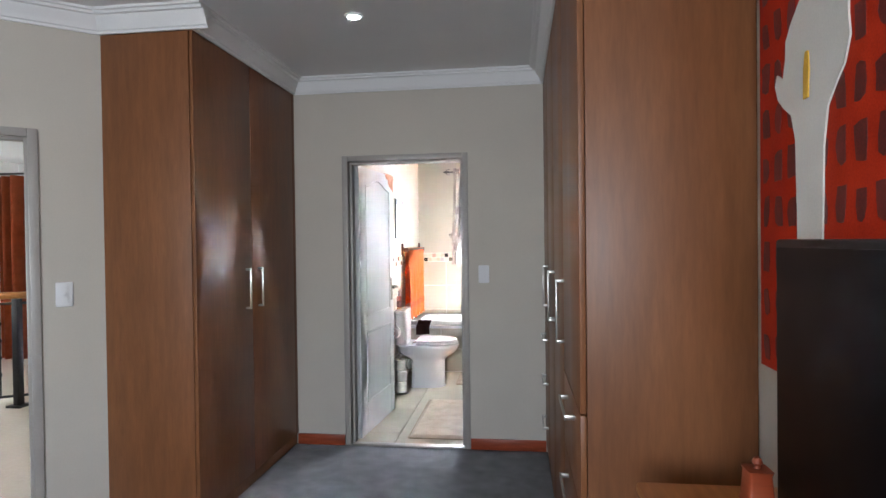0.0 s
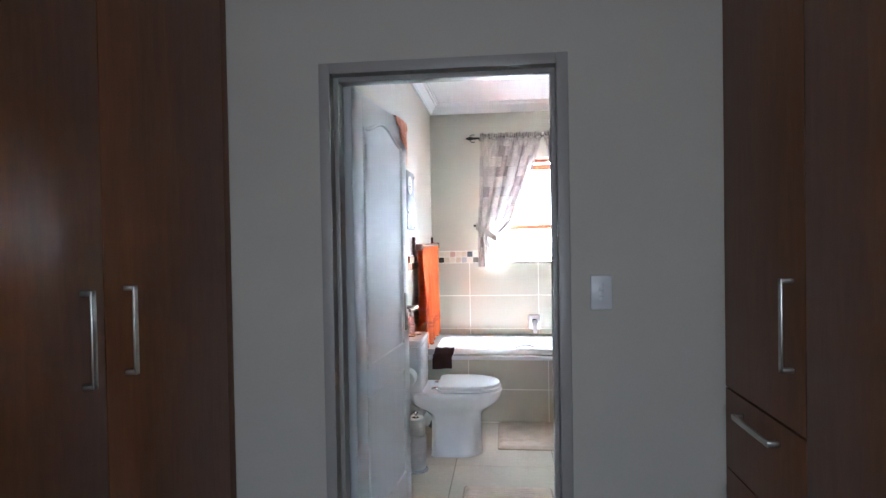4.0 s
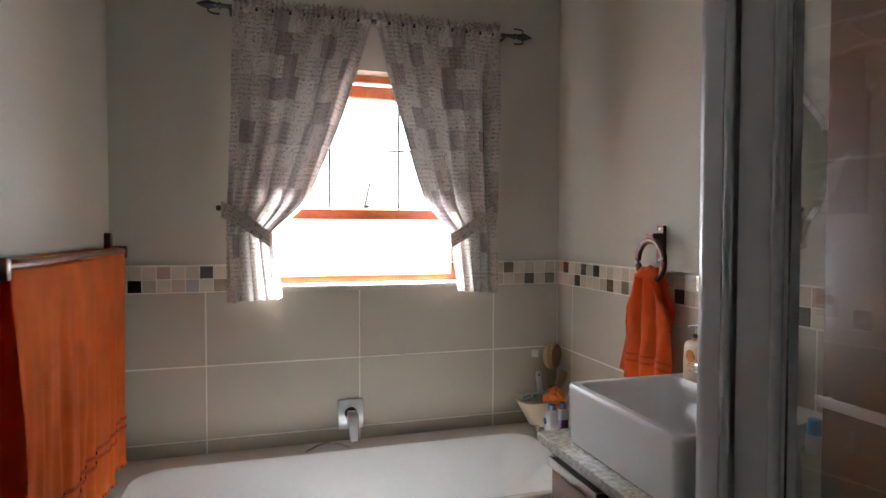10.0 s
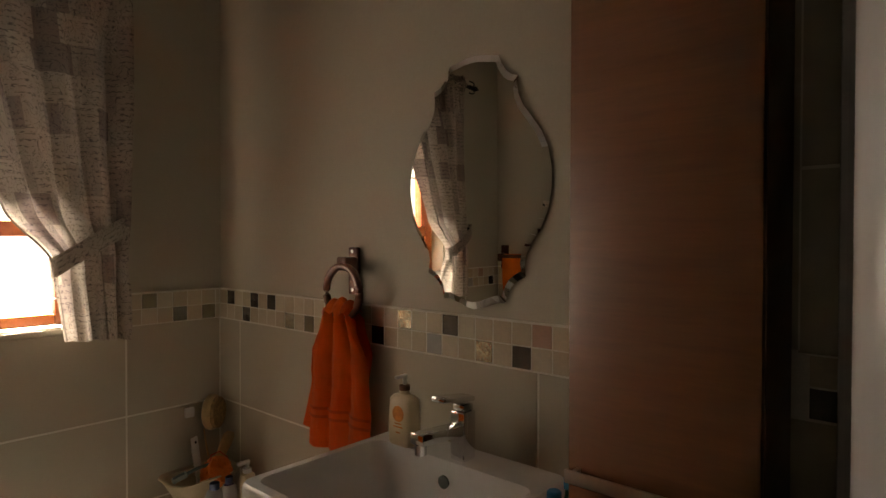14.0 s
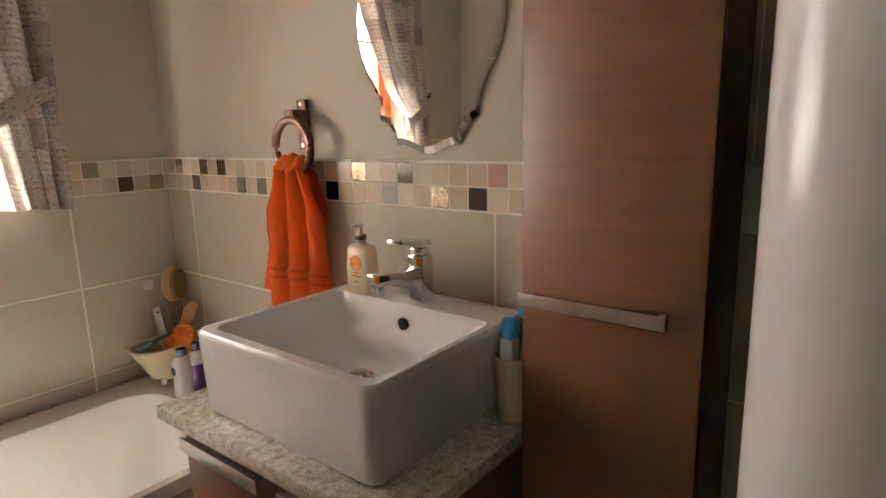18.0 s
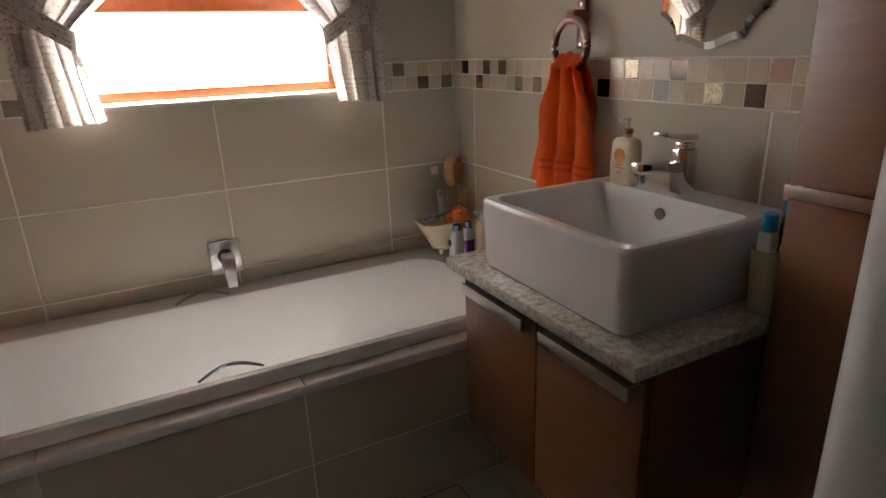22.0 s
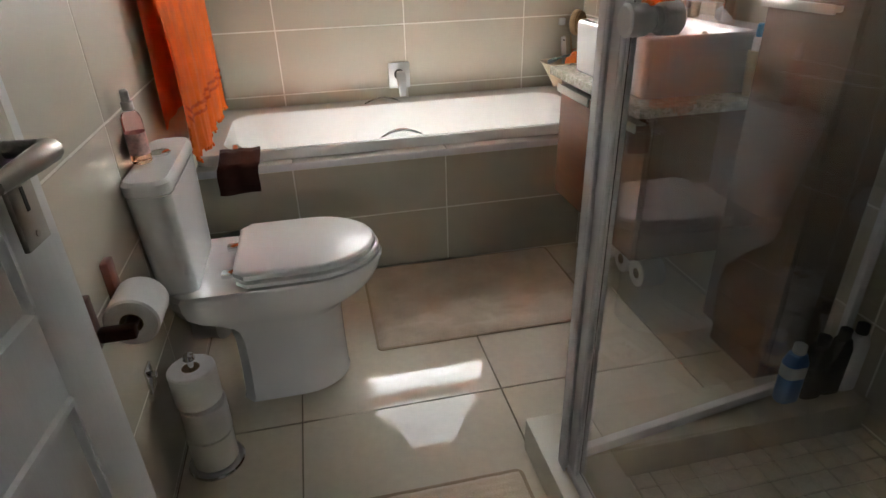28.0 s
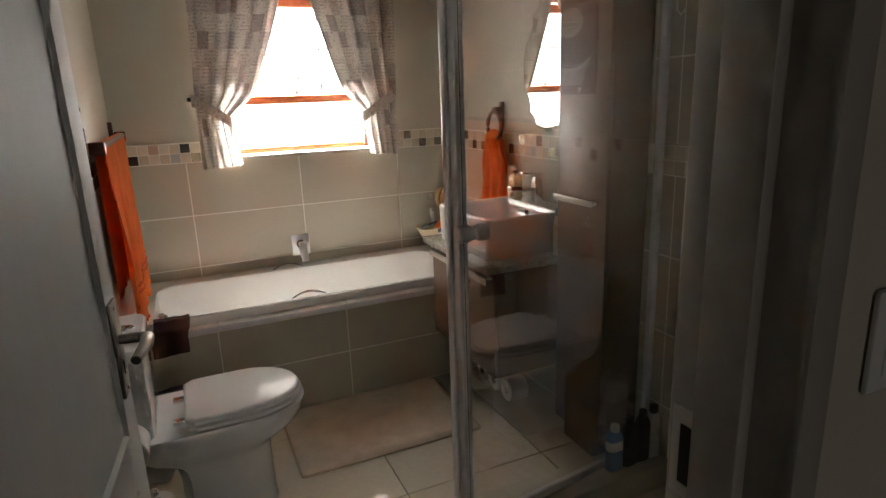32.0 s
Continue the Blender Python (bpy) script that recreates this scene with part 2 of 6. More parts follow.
def finish(name, bm, mat, smooth=True):
    bmesh.ops.recalc_face_normals(bm, faces=bm.faces)
    me = bpy.data.meshes.new(name)
    bm.to_mesh(me)
    bm.free()
    for m in mat if isinstance(mat, (list, tuple)) else [mat]:
        me.materials.append(m)
    if smooth:
        me.shade_smooth()
        me.set_sharp_from_angle(angle=radians(38))
    return me


def solid(name, bm, mat, label="", category="", kind="structure", group=""):
    """A top-level mesh in world metres."""
    ob = new(name, finish(name, bm, mat))
    BASE[ob.name] = Vector((0, 0, 0))
    return tagged(ob, label, category, group, kind)


def thing(name, base, label, category, group=""):
    ob = new(name)
    ob.location = base
    ob.empty_display_size = 0.05
    BASE[ob.name] = Vector(base)
    return tagged(ob, label, category, group)


def part(name, bm, mat, parent, label=""):
    """Links a bmesh, given in world metres, as one mesh under a thing or a part."""
    at = BASE[parent.name]
    bmesh.ops.translate(bm, verts=bm.verts, vec=-at)
    ob = new(name, finish(name, bm, mat))
    ob.parent = parent
    BASE[ob.name] = at
    return tagged(ob, label)


def box(x0, y0, z0, x1, y1, z1, bev=0.0, seg=2, bm=None):
    bm = bm or bmesh.new()
    m = Matrix.Translation(((x0 + x1) / 2, (y0 + y1) / 2, (z0 + z1) / 2)) @ Matrix.Diagonal((abs(x1 - x0), abs(y1 - y0), abs(z1 - z0), 1))
    made = bmesh.ops.create_cube(bm, size=1, matrix=m)["verts"]
    if bev:
        edges = list({e for v in made for e in v.link_edges})
        bmesh.ops.bevel(bm, geom=edges, offset=bev, segments=seg, affect="EDGES", profile=0.5)
    return bm


def turned(bm, m):
    bmesh.ops.transform(bm, matrix=m, verts=bm.verts)
    return bm


def loft(rings, bm=None, caps=(True, True), closed=True):
    bm = bm or bmesh.new()
    rows = [[bm.verts.new(p) for p in ring] for ring in rings]
    n = len(rows[0])
    for a, b in zip(rows, rows[1:]):
        for i in range(n if closed else n - 1):
            j = (i + 1) % n
            bm.faces.new((a[i], a[j], b[j], b[i]))
    if caps[0]:
        bm.faces.new(rows[0][::-1])
    if caps[1]:
        bm.faces.new(rows[-1])
    return bm


def circle(c, r, axis="z", n=20, ry=None):
    ry = ry or r
    out = []
    for i in range(n):
        a = 2 * math.pi * i / n
        u, v = r * math.cos(a), ry * math.sin(a)
        out.append({"z": (c[0] + u, c[1] + v, c[2]), "x": (c[0], c[1] + u, c[2] + v), "y": (c[0] + u, c[1], c[2] + v)}[axis])
    return out


def lathe(x, y, profile, n=24, bm=None):
    return loft([circle((x, y, z), max(r, 0.0005), "z", n) for r, z in profile], bm)


def rod(a, b, r, n=12, bm=None, r2=None):
    a, b = Vector(a), Vector(b)
    q = (b - a).to_track_quat("Z", "Y").to_matrix()
    rings = []
    for p, rr_ in ((a, r), (b, r2 or r)):
        rings.append([p + q @ Vector((rr_ * math.cos(2 * math.pi * i / n), rr_ * math.sin(2 * math.pi * i / n), 0)) for i in range(n)])
    return loft(rings, bm)


def tube(points, r, n=8, bm=None, loop=False):
    pts = [Vector(p) for p in points]
    rings = []
    for i, p in enumerate(pts):
        before, after = pts[i - 1] if i or loop else p, pts[(i + 1) % len(pts)] if i + 1 < len(pts) or loop else p
        d = (after - before).normalized()
        q = d.to_track_quat("Z", "X").to_matrix()
        rad = r[i] if isinstance(r, (list, tuple)) else r
        rings.append([p + q @ Vector((rad * math.cos(2 * math.pi * k / n), rad * math.sin(2 * math.pi * k / n), 0)) for k in range(n)])
    if loop:
        rings.append(rings[0])
        return loft(rings, bm, (False, False))
    return loft(rings, bm)


def rounded(cx, cy, hx, hy, r, z, n=6):
    """A rounded rectangle as a ring at height z."""
    out = []
    for sx, sy, start in ((1, 1, 0), (-1, 1, 90), (-1, -1, 180), (1, -1, 270)):
        for i in range(n + 1):
            a = radians(start + 90 * i / n)
            out.append((cx + sx * (hx - r) + r * math.cos(a), cy + sy * (hy - r) + r * math.sin(a), z))
    return out


def sheet(f, nu, nv, thick, bm=None):
    """A cloth of some thickness from f(u, v) -> place, u and v from 0 to 1."""
    bm = bm or bmesh.new()
    grid = [[bm.verts.new(f(i / nu, j / nv)) for i in range(nu + 1)] for j in range(nv + 1)]
    faces = []
    for j in range(nv):
        for i in range(nu):
            faces.append(bm.faces.new((grid[j][i], grid[j][i + 1], grid[j + 1][i + 1], grid[j + 1][i])))
    if thick:
        for row in grid:
            for v in row:
                v.normal_update()
        back = [[bm.verts.new(v.co - v.normal * thick) for v in row] for row in grid]
        for j in range(nv):
            for i in range(nu):
                bm.faces.new((back[j][i], back[j + 1][i], back[j + 1][i + 1], back[j][i + 1]))
        for j in range(nv):
            for i in (0, nu):
                bm.faces.new((grid[j][i], grid[j + 1][i], back[j + 1][i], back[j][i]))
        for i in range(nu):
            for j in (0, nv):
                bm.faces.new((grid[j][i], grid[j][i + 1], back[j][i + 1], back[j][i]))
    return bm


def prism(outline, axis, a, b, bm=None):
    """A flat outline of (u, v) pushed from a to b along an axis: x: (y, z), y: (x, z), z: (x, y)."""
    put = {"x": lambda u, v, w: (w, u, v), "y": lambda u, v, w: (u, w, v), "z": lambda u, v, w: (u, v, w)}[axis]
    return loft([[put(u, v, w) for u, v in outline] for w in (a, b)], bm)


def smoothstep(a, b, x):
    t = min(1, max(0, (x - a) / (b - a)))
    return t * t * (3 - 2 * t)


# ---- the plan ----
XL, XR = -1.24, 0.613            # bathroom walls, tile faces
YD, YB, YF = 3.535, 3.645, 6.65   # bedroom face and bathroom face of the wall between, far wall's tile face
T = 0.008                        # tile thickness
OL, OR, OT = -1.216, -0.410, 2.005  # clear doorway
WX0, WX1, WZ0, WZ1 = -0.727, 0.173, 1.205, 2.10  # bathroom window
CEIL_BED, CEIL_BATH = 2.595, 2.592
RX, RY = 0.146, 1.235              # tall wardrobe: face and near end
LX, LY = -1.605, 2.22            # low left wardrobe: face and near end
EX = 0.635                       # bedroom's east wall

# floors
solid("floor_bedroom", box(-3.5, -3.2, -0.12, EX + 0.2, YD, -0.004), CARPET, "grey looped carpet on the bedroom floor", "carpet")
solid("floor_bathroom", box(XL - 0.2, YD, -0.12, XR + 0.2, YF + 0.25, -0.010), DARKGROUT, "grout bed under the bathroom floor tiles", "floor")
floor_bathroom = bpy.data.objects["floor_bathroom"]
bm = prism([(-8, -3.2), (-3.44, -3.2), (-3.44, 1.04), (-2.16, 2.26), (-2.16, YD), (-2.16, 8), (-8, 8)], "z", -0.12, 0.0)
solid("floor_landing", bm, FLOORTILE, "cream glossy tiled landing floor", "floor")

# wall between bedroom and bathroom, with the doorway
bm = box(-2.22, YD, 0, OL - 0.03, YB - T, 2.75)
box(OR + 0.03, YD, 0, XR + 0.25, YB - T, 2.75, bm=bm)
box(OL - 0.03, YD, OT + 0.03, OR + 0.03, YB - T, 2.75, bm=bm)
wall_north = solid("wall_north", bm, PAINT, "beige painted plaster wall with a doorway to the bathroom", "wall")
bm = box(XL - 0.2, YB - T, 0, XL - T, YF + 0.2, 2.75)
wall_bath_west = solid("wall_bathroom_west", bm, BATHPAINT, "beige painted wall above taupe tiles", "wall")
bm = box(XR + T, YB - T, 0, XR + 0.25, YF + 0.2, 2.75)
wall_bath_east = solid("wall_bathroom_east", bm, BATHPAINT, "beige painted wall above taupe tiles", "wall")
bm = box(XL - T, YF + T, 0, WX0, YF + 0.2, 2.75)
box(WX1, YF + T, 0, XR + T, YF + 0.2, 2.75, bm=bm)
box(WX0, YF + T, 0, WX1, YF + 0.2, WZ0, bm=bm)
box(WX0, YF + T, WZ1, WX1, YF + 0.2, 2.75, bm=bm)
wall_bath_north = solid("wall_bathroom_north", bm, BATHPAINT, "beige painted wall with a window above the bath", "wall")
bm = box(XL - T, YB - T, 0, OL - 0.03, YB, 2.75)
box(OR + 0.03, YB - T, 0, XR + T, YB, 2.75, bm=bm)
box(OL - 0.03, YB - T, OT + 0.03, OR + 0.03, YB, 2.75, bm=bm)
solid("wall_bathroom_south", bm, BATHPAINT, "beige painted wall beside the bathroom door", "wall")

# bedroom walls
solid("wall_east", box(EX, -3.2, 0, EX + 0.15, YD, 2.75), PAINT, "beige painted bedroom wall", "wall")
solid("wall_robe_back", box(-2.22, LY + 0.03, 0, -2.105, YD, 2.75), PAINT, "beige painted wall behind the wardrobe", "wall")
solid("wall_west", box(-3.5, -3.2, 0, -3.35, 1.11, 2.75), PAINT, "beige painted bedroom wall", "wall")
bm = box(-3.35, -3.35, 0, -2.1, -3.2, 2.75)
box(-0.3, -3.35, 0, EX + 0.15, -3.2, 2.75, bm=bm)
box(-2.1, -3.35, 0, -0.3, -3.2, 0.95, bm=bm)
box(-2.1, -3.35, 2.15, -0.3, -3.2, 2.75, bm=bm)
solid("wall_south", bm, PAINT, "beige painted wall with the bedroom window", "wall")

# slanting wall with the landing doorway, in its own frame: s along the wall, from the wardrobe
SLANT = pose(-2.10, LY, 0, 0, 0, 180 + 41)
D0, D1 = 0.305, 1.12
bm = box(-0.05, -0.12, 0, D0, 0, 2.75)
box(D1, -0.12, 0, 1.72, 0, 2.75, bm=bm)
box(D0, -0.12, 1.975, D1, 0, 2.75, bm=bm)
solid("wall_slanting", turned(bm, SLANT), PAINT, "beige painted slanting wall with a doorway to the landing", "wall")

# landing walls
solid("wall_landing_north", box(-8, 7.9, 0, -2.6, 8.0, 2.75), WHITEPAINT, "white landing wall", "wall")
solid("wall_landing_west", box(-8.0, -3.2, 0, -7.9, 7.9, 2.75), WHITEPAINT, "white landing wall", "wall")
solid("wall_landing_east", box(-2.22, YB, 0, -2.105, 7.9, 2.75), WHITEPAINT, "white landing wall", "wall")
solid("wall_landing_south", box(-7.9, -3.2, 0, -3.5, -3.1, 2.75), WHITEPAINT, "white landing wall", "wall")

# ceilings
solid("ceiling_bedroom", box(-3.5, -3.35, CEIL_BED, EX + 0.15, YD, CEIL_BED + 0.06), WHITEPAINT, "white painted bedroom ceiling", "ceiling")
bm = bmesh.new()
for y0, y1 in ((YB, 4.508), (4.512, 5.708), (5.712, YF + T)):
    box(XL - T, y0, CEIL_BATH, XR + T, y1, CEIL_BATH + 0.012, 0.0015, 1, bm)
box(XL - T, YB, CEIL_BATH + 0.013, XR + T, YF + T, CEIL_BATH + 0.05, bm=bm)
solid("ceiling_bathroom", bm, PVC, "white painted ceiling boards with a fine seam", "ceiling")
solid("ceiling_landing", box(-8, -3.2, 2.752, -2.1, 8, 2.8), WHITEPAINT, "white landing ceiling", "ceiling")


def cornice(name, a, b, inward, top, high, deep, label):
    """A moulded coving from a to b, at a ceiling's height."""
    a, b, inn = Vector((*a, 0)), Vector((*b, 0)), Vector((*inward, 0))
    prof = [(0, 0), (0.012, 0), (0.014, 0.012), (0.022, 0.016), (0.03, 0.04), (0.052, 0.066), (0.056, 0.078), (0.074, 0.08), (0.078, 0.092), (0.092, 0.094), (0.095, 0.105), (0, 0.105)]
    k, j = deep / 0.095, high / 0.105
    rings = [[p + inn * (u * k) + Vector((0, 0, top - high + v * j)) for u, v in prof] for p in (a, b)]
    return solid(name, loft(rings), WHITEPAINT, label, "cornice")


H, W = 0.105, 0.09
cornice("trim_cornice_north", (LX, YD), (RX, YD), (0, -1), CEIL_BED, H, W, "white moulded plaster cornice")
cornice("trim_cornice_robe_left", (LX, LY), (LX, YD), (1, 0), CEIL_BED, H, W, "white moulded plaster cornice over the wardrobe")
cornice("trim_cornice_robe_end", (-2.11, LY), (LX + W, LY), (0, -1), CEIL_BED, H, W, "white moulded plaster cornice over the wardrobe end")
cornice("trim_cornice_robe_right", (RX, RY), (RX, YD), (-1, 0), CEIL_BED, H, W, "white moulded plaster cornice over the wardrobe")
d = Vector((-math.cos(radians(41)), -math.sin(radians(41))))
n_ = Vector((math.sin(radians(41)), -math.cos(radians(41))))
a_ = Vector((-2.10, LY))
cornice("trim_cornice_slanting", a_, a_ + d * 1.7, n_, CEIL_BED, H, W, "white moulded plaster cornice")
cornice("trim_cornice_bath_north", (XL, YF), (XR, YF), (0, -1), CEIL_BATH, 0.086, 0.08, "white moulded cornice in the bathroom")
cornice("trim_cornice_bath_west", (XL, YB), (XL, YF), (1, 0), CEIL_BATH, 0.086, 0.08, "white moulded cornice in the bathroom")
cornice("trim_cornice_bath_east", (XR, YB), (XR, YF), (-1, 0), CEIL_BATH, 0.086, 0.08, "white moulded cornice in the bathroom")

# skirting
solid("baseboard_left", box(LX + 0.0, YD - 0.018, 0, OL - 0.044, YD, 0.075, 0.004), SKIRT, "red-brown wooden skirting board", "skirting")
solid("baseboard_right", box(OR + 0.044, YD - 0.018, 0, RX, YD, 0.075, 0.004), SKIRT, "red-brown wooden skirting board", "skirting")
solid("trim_threshold", box(OL, YD + 0.0, -0.004, OR, YD + 0.05, 0.008, 0.003), SATIN, "metal strip between carpet and tiles", "threshold")


def door_frame(name, x0, x1, top, y0, y1, label, m=Matrix(), proud=0.0):
    """A pressed steel frame: casing on the room side, jamb with a rebate."""
    ob = thing(name, m @ Vector(((x0 + x1) / 2, y0, 0)), label, "door frame")
    ob["kind"] = "structure"
    for side, xa, xb in (("left_jamb", x0 - 0.042, x0), ("right_jamb", x1, x1 + 0.042)):
        bm = box(xa, y0 - 0.012, 0, xb, y0 + 0.002, top + 0.04, 0.004)
        inner = xb if side == "left_jamb" else xa
        sgn = 1 if side == "left_jamb" else -1
        box(inner - sgn * 0.03, y0 - 0.008, 0.001, inner - sgn * 0.002, y1 + 0.008, top + 0.006, bm=bm)
        box(inner - sgn * 0.003, y0 + 0.045, 0.002, inner + sgn * 0.016, y1 - max(0.03, proud + 0.001), top + 0.001, 0.003, bm=bm)
        box(xa, y1 - proud, 0, xb, y1 + 0.014, top + 0.04, 0.004, bm=bm)
        part(side, turned(bm, m), FRAMEPAINT, ob)
    bm = box(x0, y0 - 0.012, top, x1, y0 + 0.002, top + 0.04, 0.004)
    box(x0 + 0.001, y0 - 0.008, top + 0.002, x1 - 0.001, y1 + 0.008, top + 0.03, bm=bm)
    box(x0 + 0.001, y0 + 0.046, top - 0.016, x1 - 0.001, y1 - max(0.03, proud + 0.001) - 0.001, top + 0.003, 0.003, bm=bm)
    box(x0, y1 - proud, top, x1, y1 + 0.014, top + 0.04, 0.004, bm=bm)
    part("head", turned(bm, m), FRAMEPAINT, ob)
    return ob


frame_bath = door_frame("door_frame_1", OL, OR, OT, YD, YB + 0.034, "grey painted steel frame of the bathroom doorway", proud=0.034)
bm = box(OR - 0.004, YB - 0.006, 0.968, OR + 0.003, YB + 0.040, 1.095, 0.003)
strike = part("strike_plate", bm, SATIN, frame_bath, "satin steel strike plate")
part("latch_hole", box(OR - 0.0055, YB + 0.002, 0.990, OR - 0.003, YB + 0.024, 1.072), HOLESHADE, strike, "dark latch hole")
frame_land = door_frame("door_frame_2", D0, D1, 1.955, -0.12, 0.0, "beige painted frame of the landing doorway", SLANT)

# ---- bathroom window ----
window = thing("window_1", (-0.277, YF + 0.1, WZ0), "reddish wooden window with frosted lower panes and burglar bars", "window")
window["kind"] = "structure"
FY0, FY1 = YF + 0.085, YF + 0.14
for nm, dims in (
    ("left_stile", (WX0, WZ0, WX0 + 0.055, WZ1)), ("right_stile", (WX1 - 0.055, WZ0, WX1, WZ1)),
    ("sill_rail", (WX0 + 0.055, WZ0, WX1 - 0.055, WZ0 + 0.035)), ("head_rail", (WX0 + 0.055, WZ1 - 0.03, WX1 - 0.055, WZ1)),
    ("transom", (WX0 + 0.055, 1.478, WX1 - 0.055, 1.525)),
):
    part(nm, box(dims[0], FY0, dims[1], dims[2], FY1, dims[3], 0.006), MERANTI, window)
sash = part("top_sash", box(WX0 + 0.056, FY0 - 0.008, 2.0, WX1 - 0.056, FY1 - 0.012, 2.055, 0.006), MERANTI, window, "reddish wooden top rail of the sash")
for i, x in enumerate((WX0 + 0.056, WX1 - 0.096)):
    part("sash_stile", box(x, FY0 - 0.008, 1.527, x + 0.04, FY1 - 0.012, 1.998, 0.006), MERANTI, sash)
lower = part("lower_pane", box(WX0 + 0.05, FY0 + 0.03, WZ0 + 0.03, WX1 - 0.05, FY0 + 0.036, 1.485), FROSTED, window, "frosted glass pane")
upper = part("upper_pane", box(WX0 + 0.05, FY0 + 0.03, 1.52, WX1 - 0.05, FY0 + 0.036, 2.06), WINDOWGLASS, window, "clear glass pane")
lower.visible_shadow = upper.visible_shadow = False
for x in (-0.426, -0.128):
    part("burglar_bar", rod((x, FY0 - 0.02, 1.52), (x, FY0 - 0.02, 2.03), 0.005, 8), BLACKIRON, window, "thin black upright bar")
part("burglar_bar", rod((WX0 + 0.05, FY0 - 0.024, 1.775), (WX1 - 0.05, FY0 - 0.024, 1.775), 0.005, 8), BLACKIRON, window, "thin black cross bar")
bm = box(-0.285, FY0 - 0.022, 1.525, -0.255, FY0 - 0.008, 1.545, 0.003)
tube([(-0.275, FY0 - 0.02, 1.54), (-0.27, FY0 - 0.04, 1.58), (-0.262, FY0 - 0.045, 1.62), (-0.26, FY0 - 0.045, 1.635)], 0.006, 8, bm)
part("stay_handle", bm, SATIN, window)
solid("window_1_sill", box(WX0 + 0.002, YF - 0.012, WZ0 - 0.022, WX1 - 0.002, FY0 - 0.002, WZ0 - 0.002, 0.004), WALLTILE, "tiled window sill over the bath", "window sill")
solid("backdrop", box(-12, 15.0, -3.0, 12, 15.05, 12.0), glow("bright_overcast_sky", (0.98, 0.99, 1.0), 6.5), "bright hazy daylight outside the window", "sky")

# ---- bedroom window, behind the walk ----
bw = thing("window_2", (-1.2, -3.28, 0.95), "white framed bedroom window", "window")
bw["kind"] = "structure"
for dims in ((-2.1, 0.95, -2.03, 2.15), (-0.37, 0.95, -0.3, 2.15), (-1.235, 0.95, -1.165, 2.15), (-2.03, 0.95, -1.235, 1.01), (-1.165, 0.95, -0.37, 1.01), (-2.03, 2.09, -1.235, 2.15), (-1.165, 2.09, -0.37, 2.15)):
    part("frame_bar", box(dims[0], -3.31, dims[1], dims[2], -3.25, dims[3], 0.006), WHITEPAINT, bw)
bp_ = part("pane", box(-2.05, -3.285, 1.0, -0.35, -3.28, 2.1), WINDOWGLASS, bw)
bp_.visible_shadow = False

# ---- bedroom: wardrobes ----
def bow_handle(y, z0, z1, x, out, parent):
    """A flat upright bow handle on a face x, standing out by out."""
    s = 1 if out > 0 else -1
    bm = box(x, y - 0.008, z0, x + out, y + 0.008, z0 + 0.012, 0.002)
    box(x, y - 0.008, z1 - 0.012, x + out, y + 0.008, z1, 0.002, bm=bm)
    box(x + out - s * 0.006, y - 0.009, z0, x + out, y + 0.009, z1, 0.002, bm=bm)
    return part("handle", bm, SATIN, parent, "satin steel bow handle")


robe = thing("wardrobe", (LX - 0.24, (LY + YD) / 2, 0), "brown woodgrain built-in wardrobe with two closed doors", "wardrobe")
part("end_panel", box(-2.095, LY, 0.002, LX - 0.021, LY + 0.018, CEIL_BED - H - 0.002, 0.0015), ROBE, robe)
part("carcass", box(-2.095, LY + 0.019, 0.002, LX - 0.022, YD - 0.002, CEIL_BED - 0.004), ROBE, robe)
part("plinth", box(LX - 0.02, LY + 0.003, 0.002, LX - 0.012, YD - 0.003, 0.07), ROBE, robe)
MID = 2.835
for y0, y1, hy in ((LY + 0.003, MID - 0.002, MID - 0.08), (MID + 0.002, YD - 0.05, MID + 0.08)):
    dr = part("door", box(LX - 0.018, y0, 0.075, LX, y1, CEIL_BED - H - 0.004, 0.0015), ROBE, robe, "brown woodgrain door")
    bow_handle(hy, 1.055, 1.292, LX, 0.032, dr)
part("filler_strip", box(LX - 0.018, YD - 0.048, 0.075, LX - 0.002, YD - 0.002, CEIL_BED - H - 0.004, 0.001), ROBE, robe)
part("top_filler", box(LX - 0.022, LY + 0.003, CEIL_BED - H, LX - 0.004, YD - 0.002, CEIL_BED - 0.004), ROBE, robe)

robe2 = thing("wardrobe", ((RX + EX) / 2, (RY + YD) / 2, 0), "brown woodgrain built-in wardrobe with doors and drawers", "wardrobe")
part("end_panel", box(RX + 0.02, RY, 0.002, EX - 0.003, RY + 0.018, CEIL_BED - 0.004, 0.0015), ROBE, robe2)
part("carcass", box(RX + 0.022, RY + 0.019, 0.002, EX - 0.003, YD - 0.002, CEIL_BED - 0.004), ROBE, robe2)
part("plinth", box(RX + 0.012, RY + 0.003, 0.002, RX + 0.02, YD - 0.003, 0.07), ROBE, robe2)
part("top_filler", box(RX + 0.004, RY + 0.003, CEIL_BED - H, RX + 0.021, YD - 0.002, CEIL_BED - 0.004), ROBE, robe2)
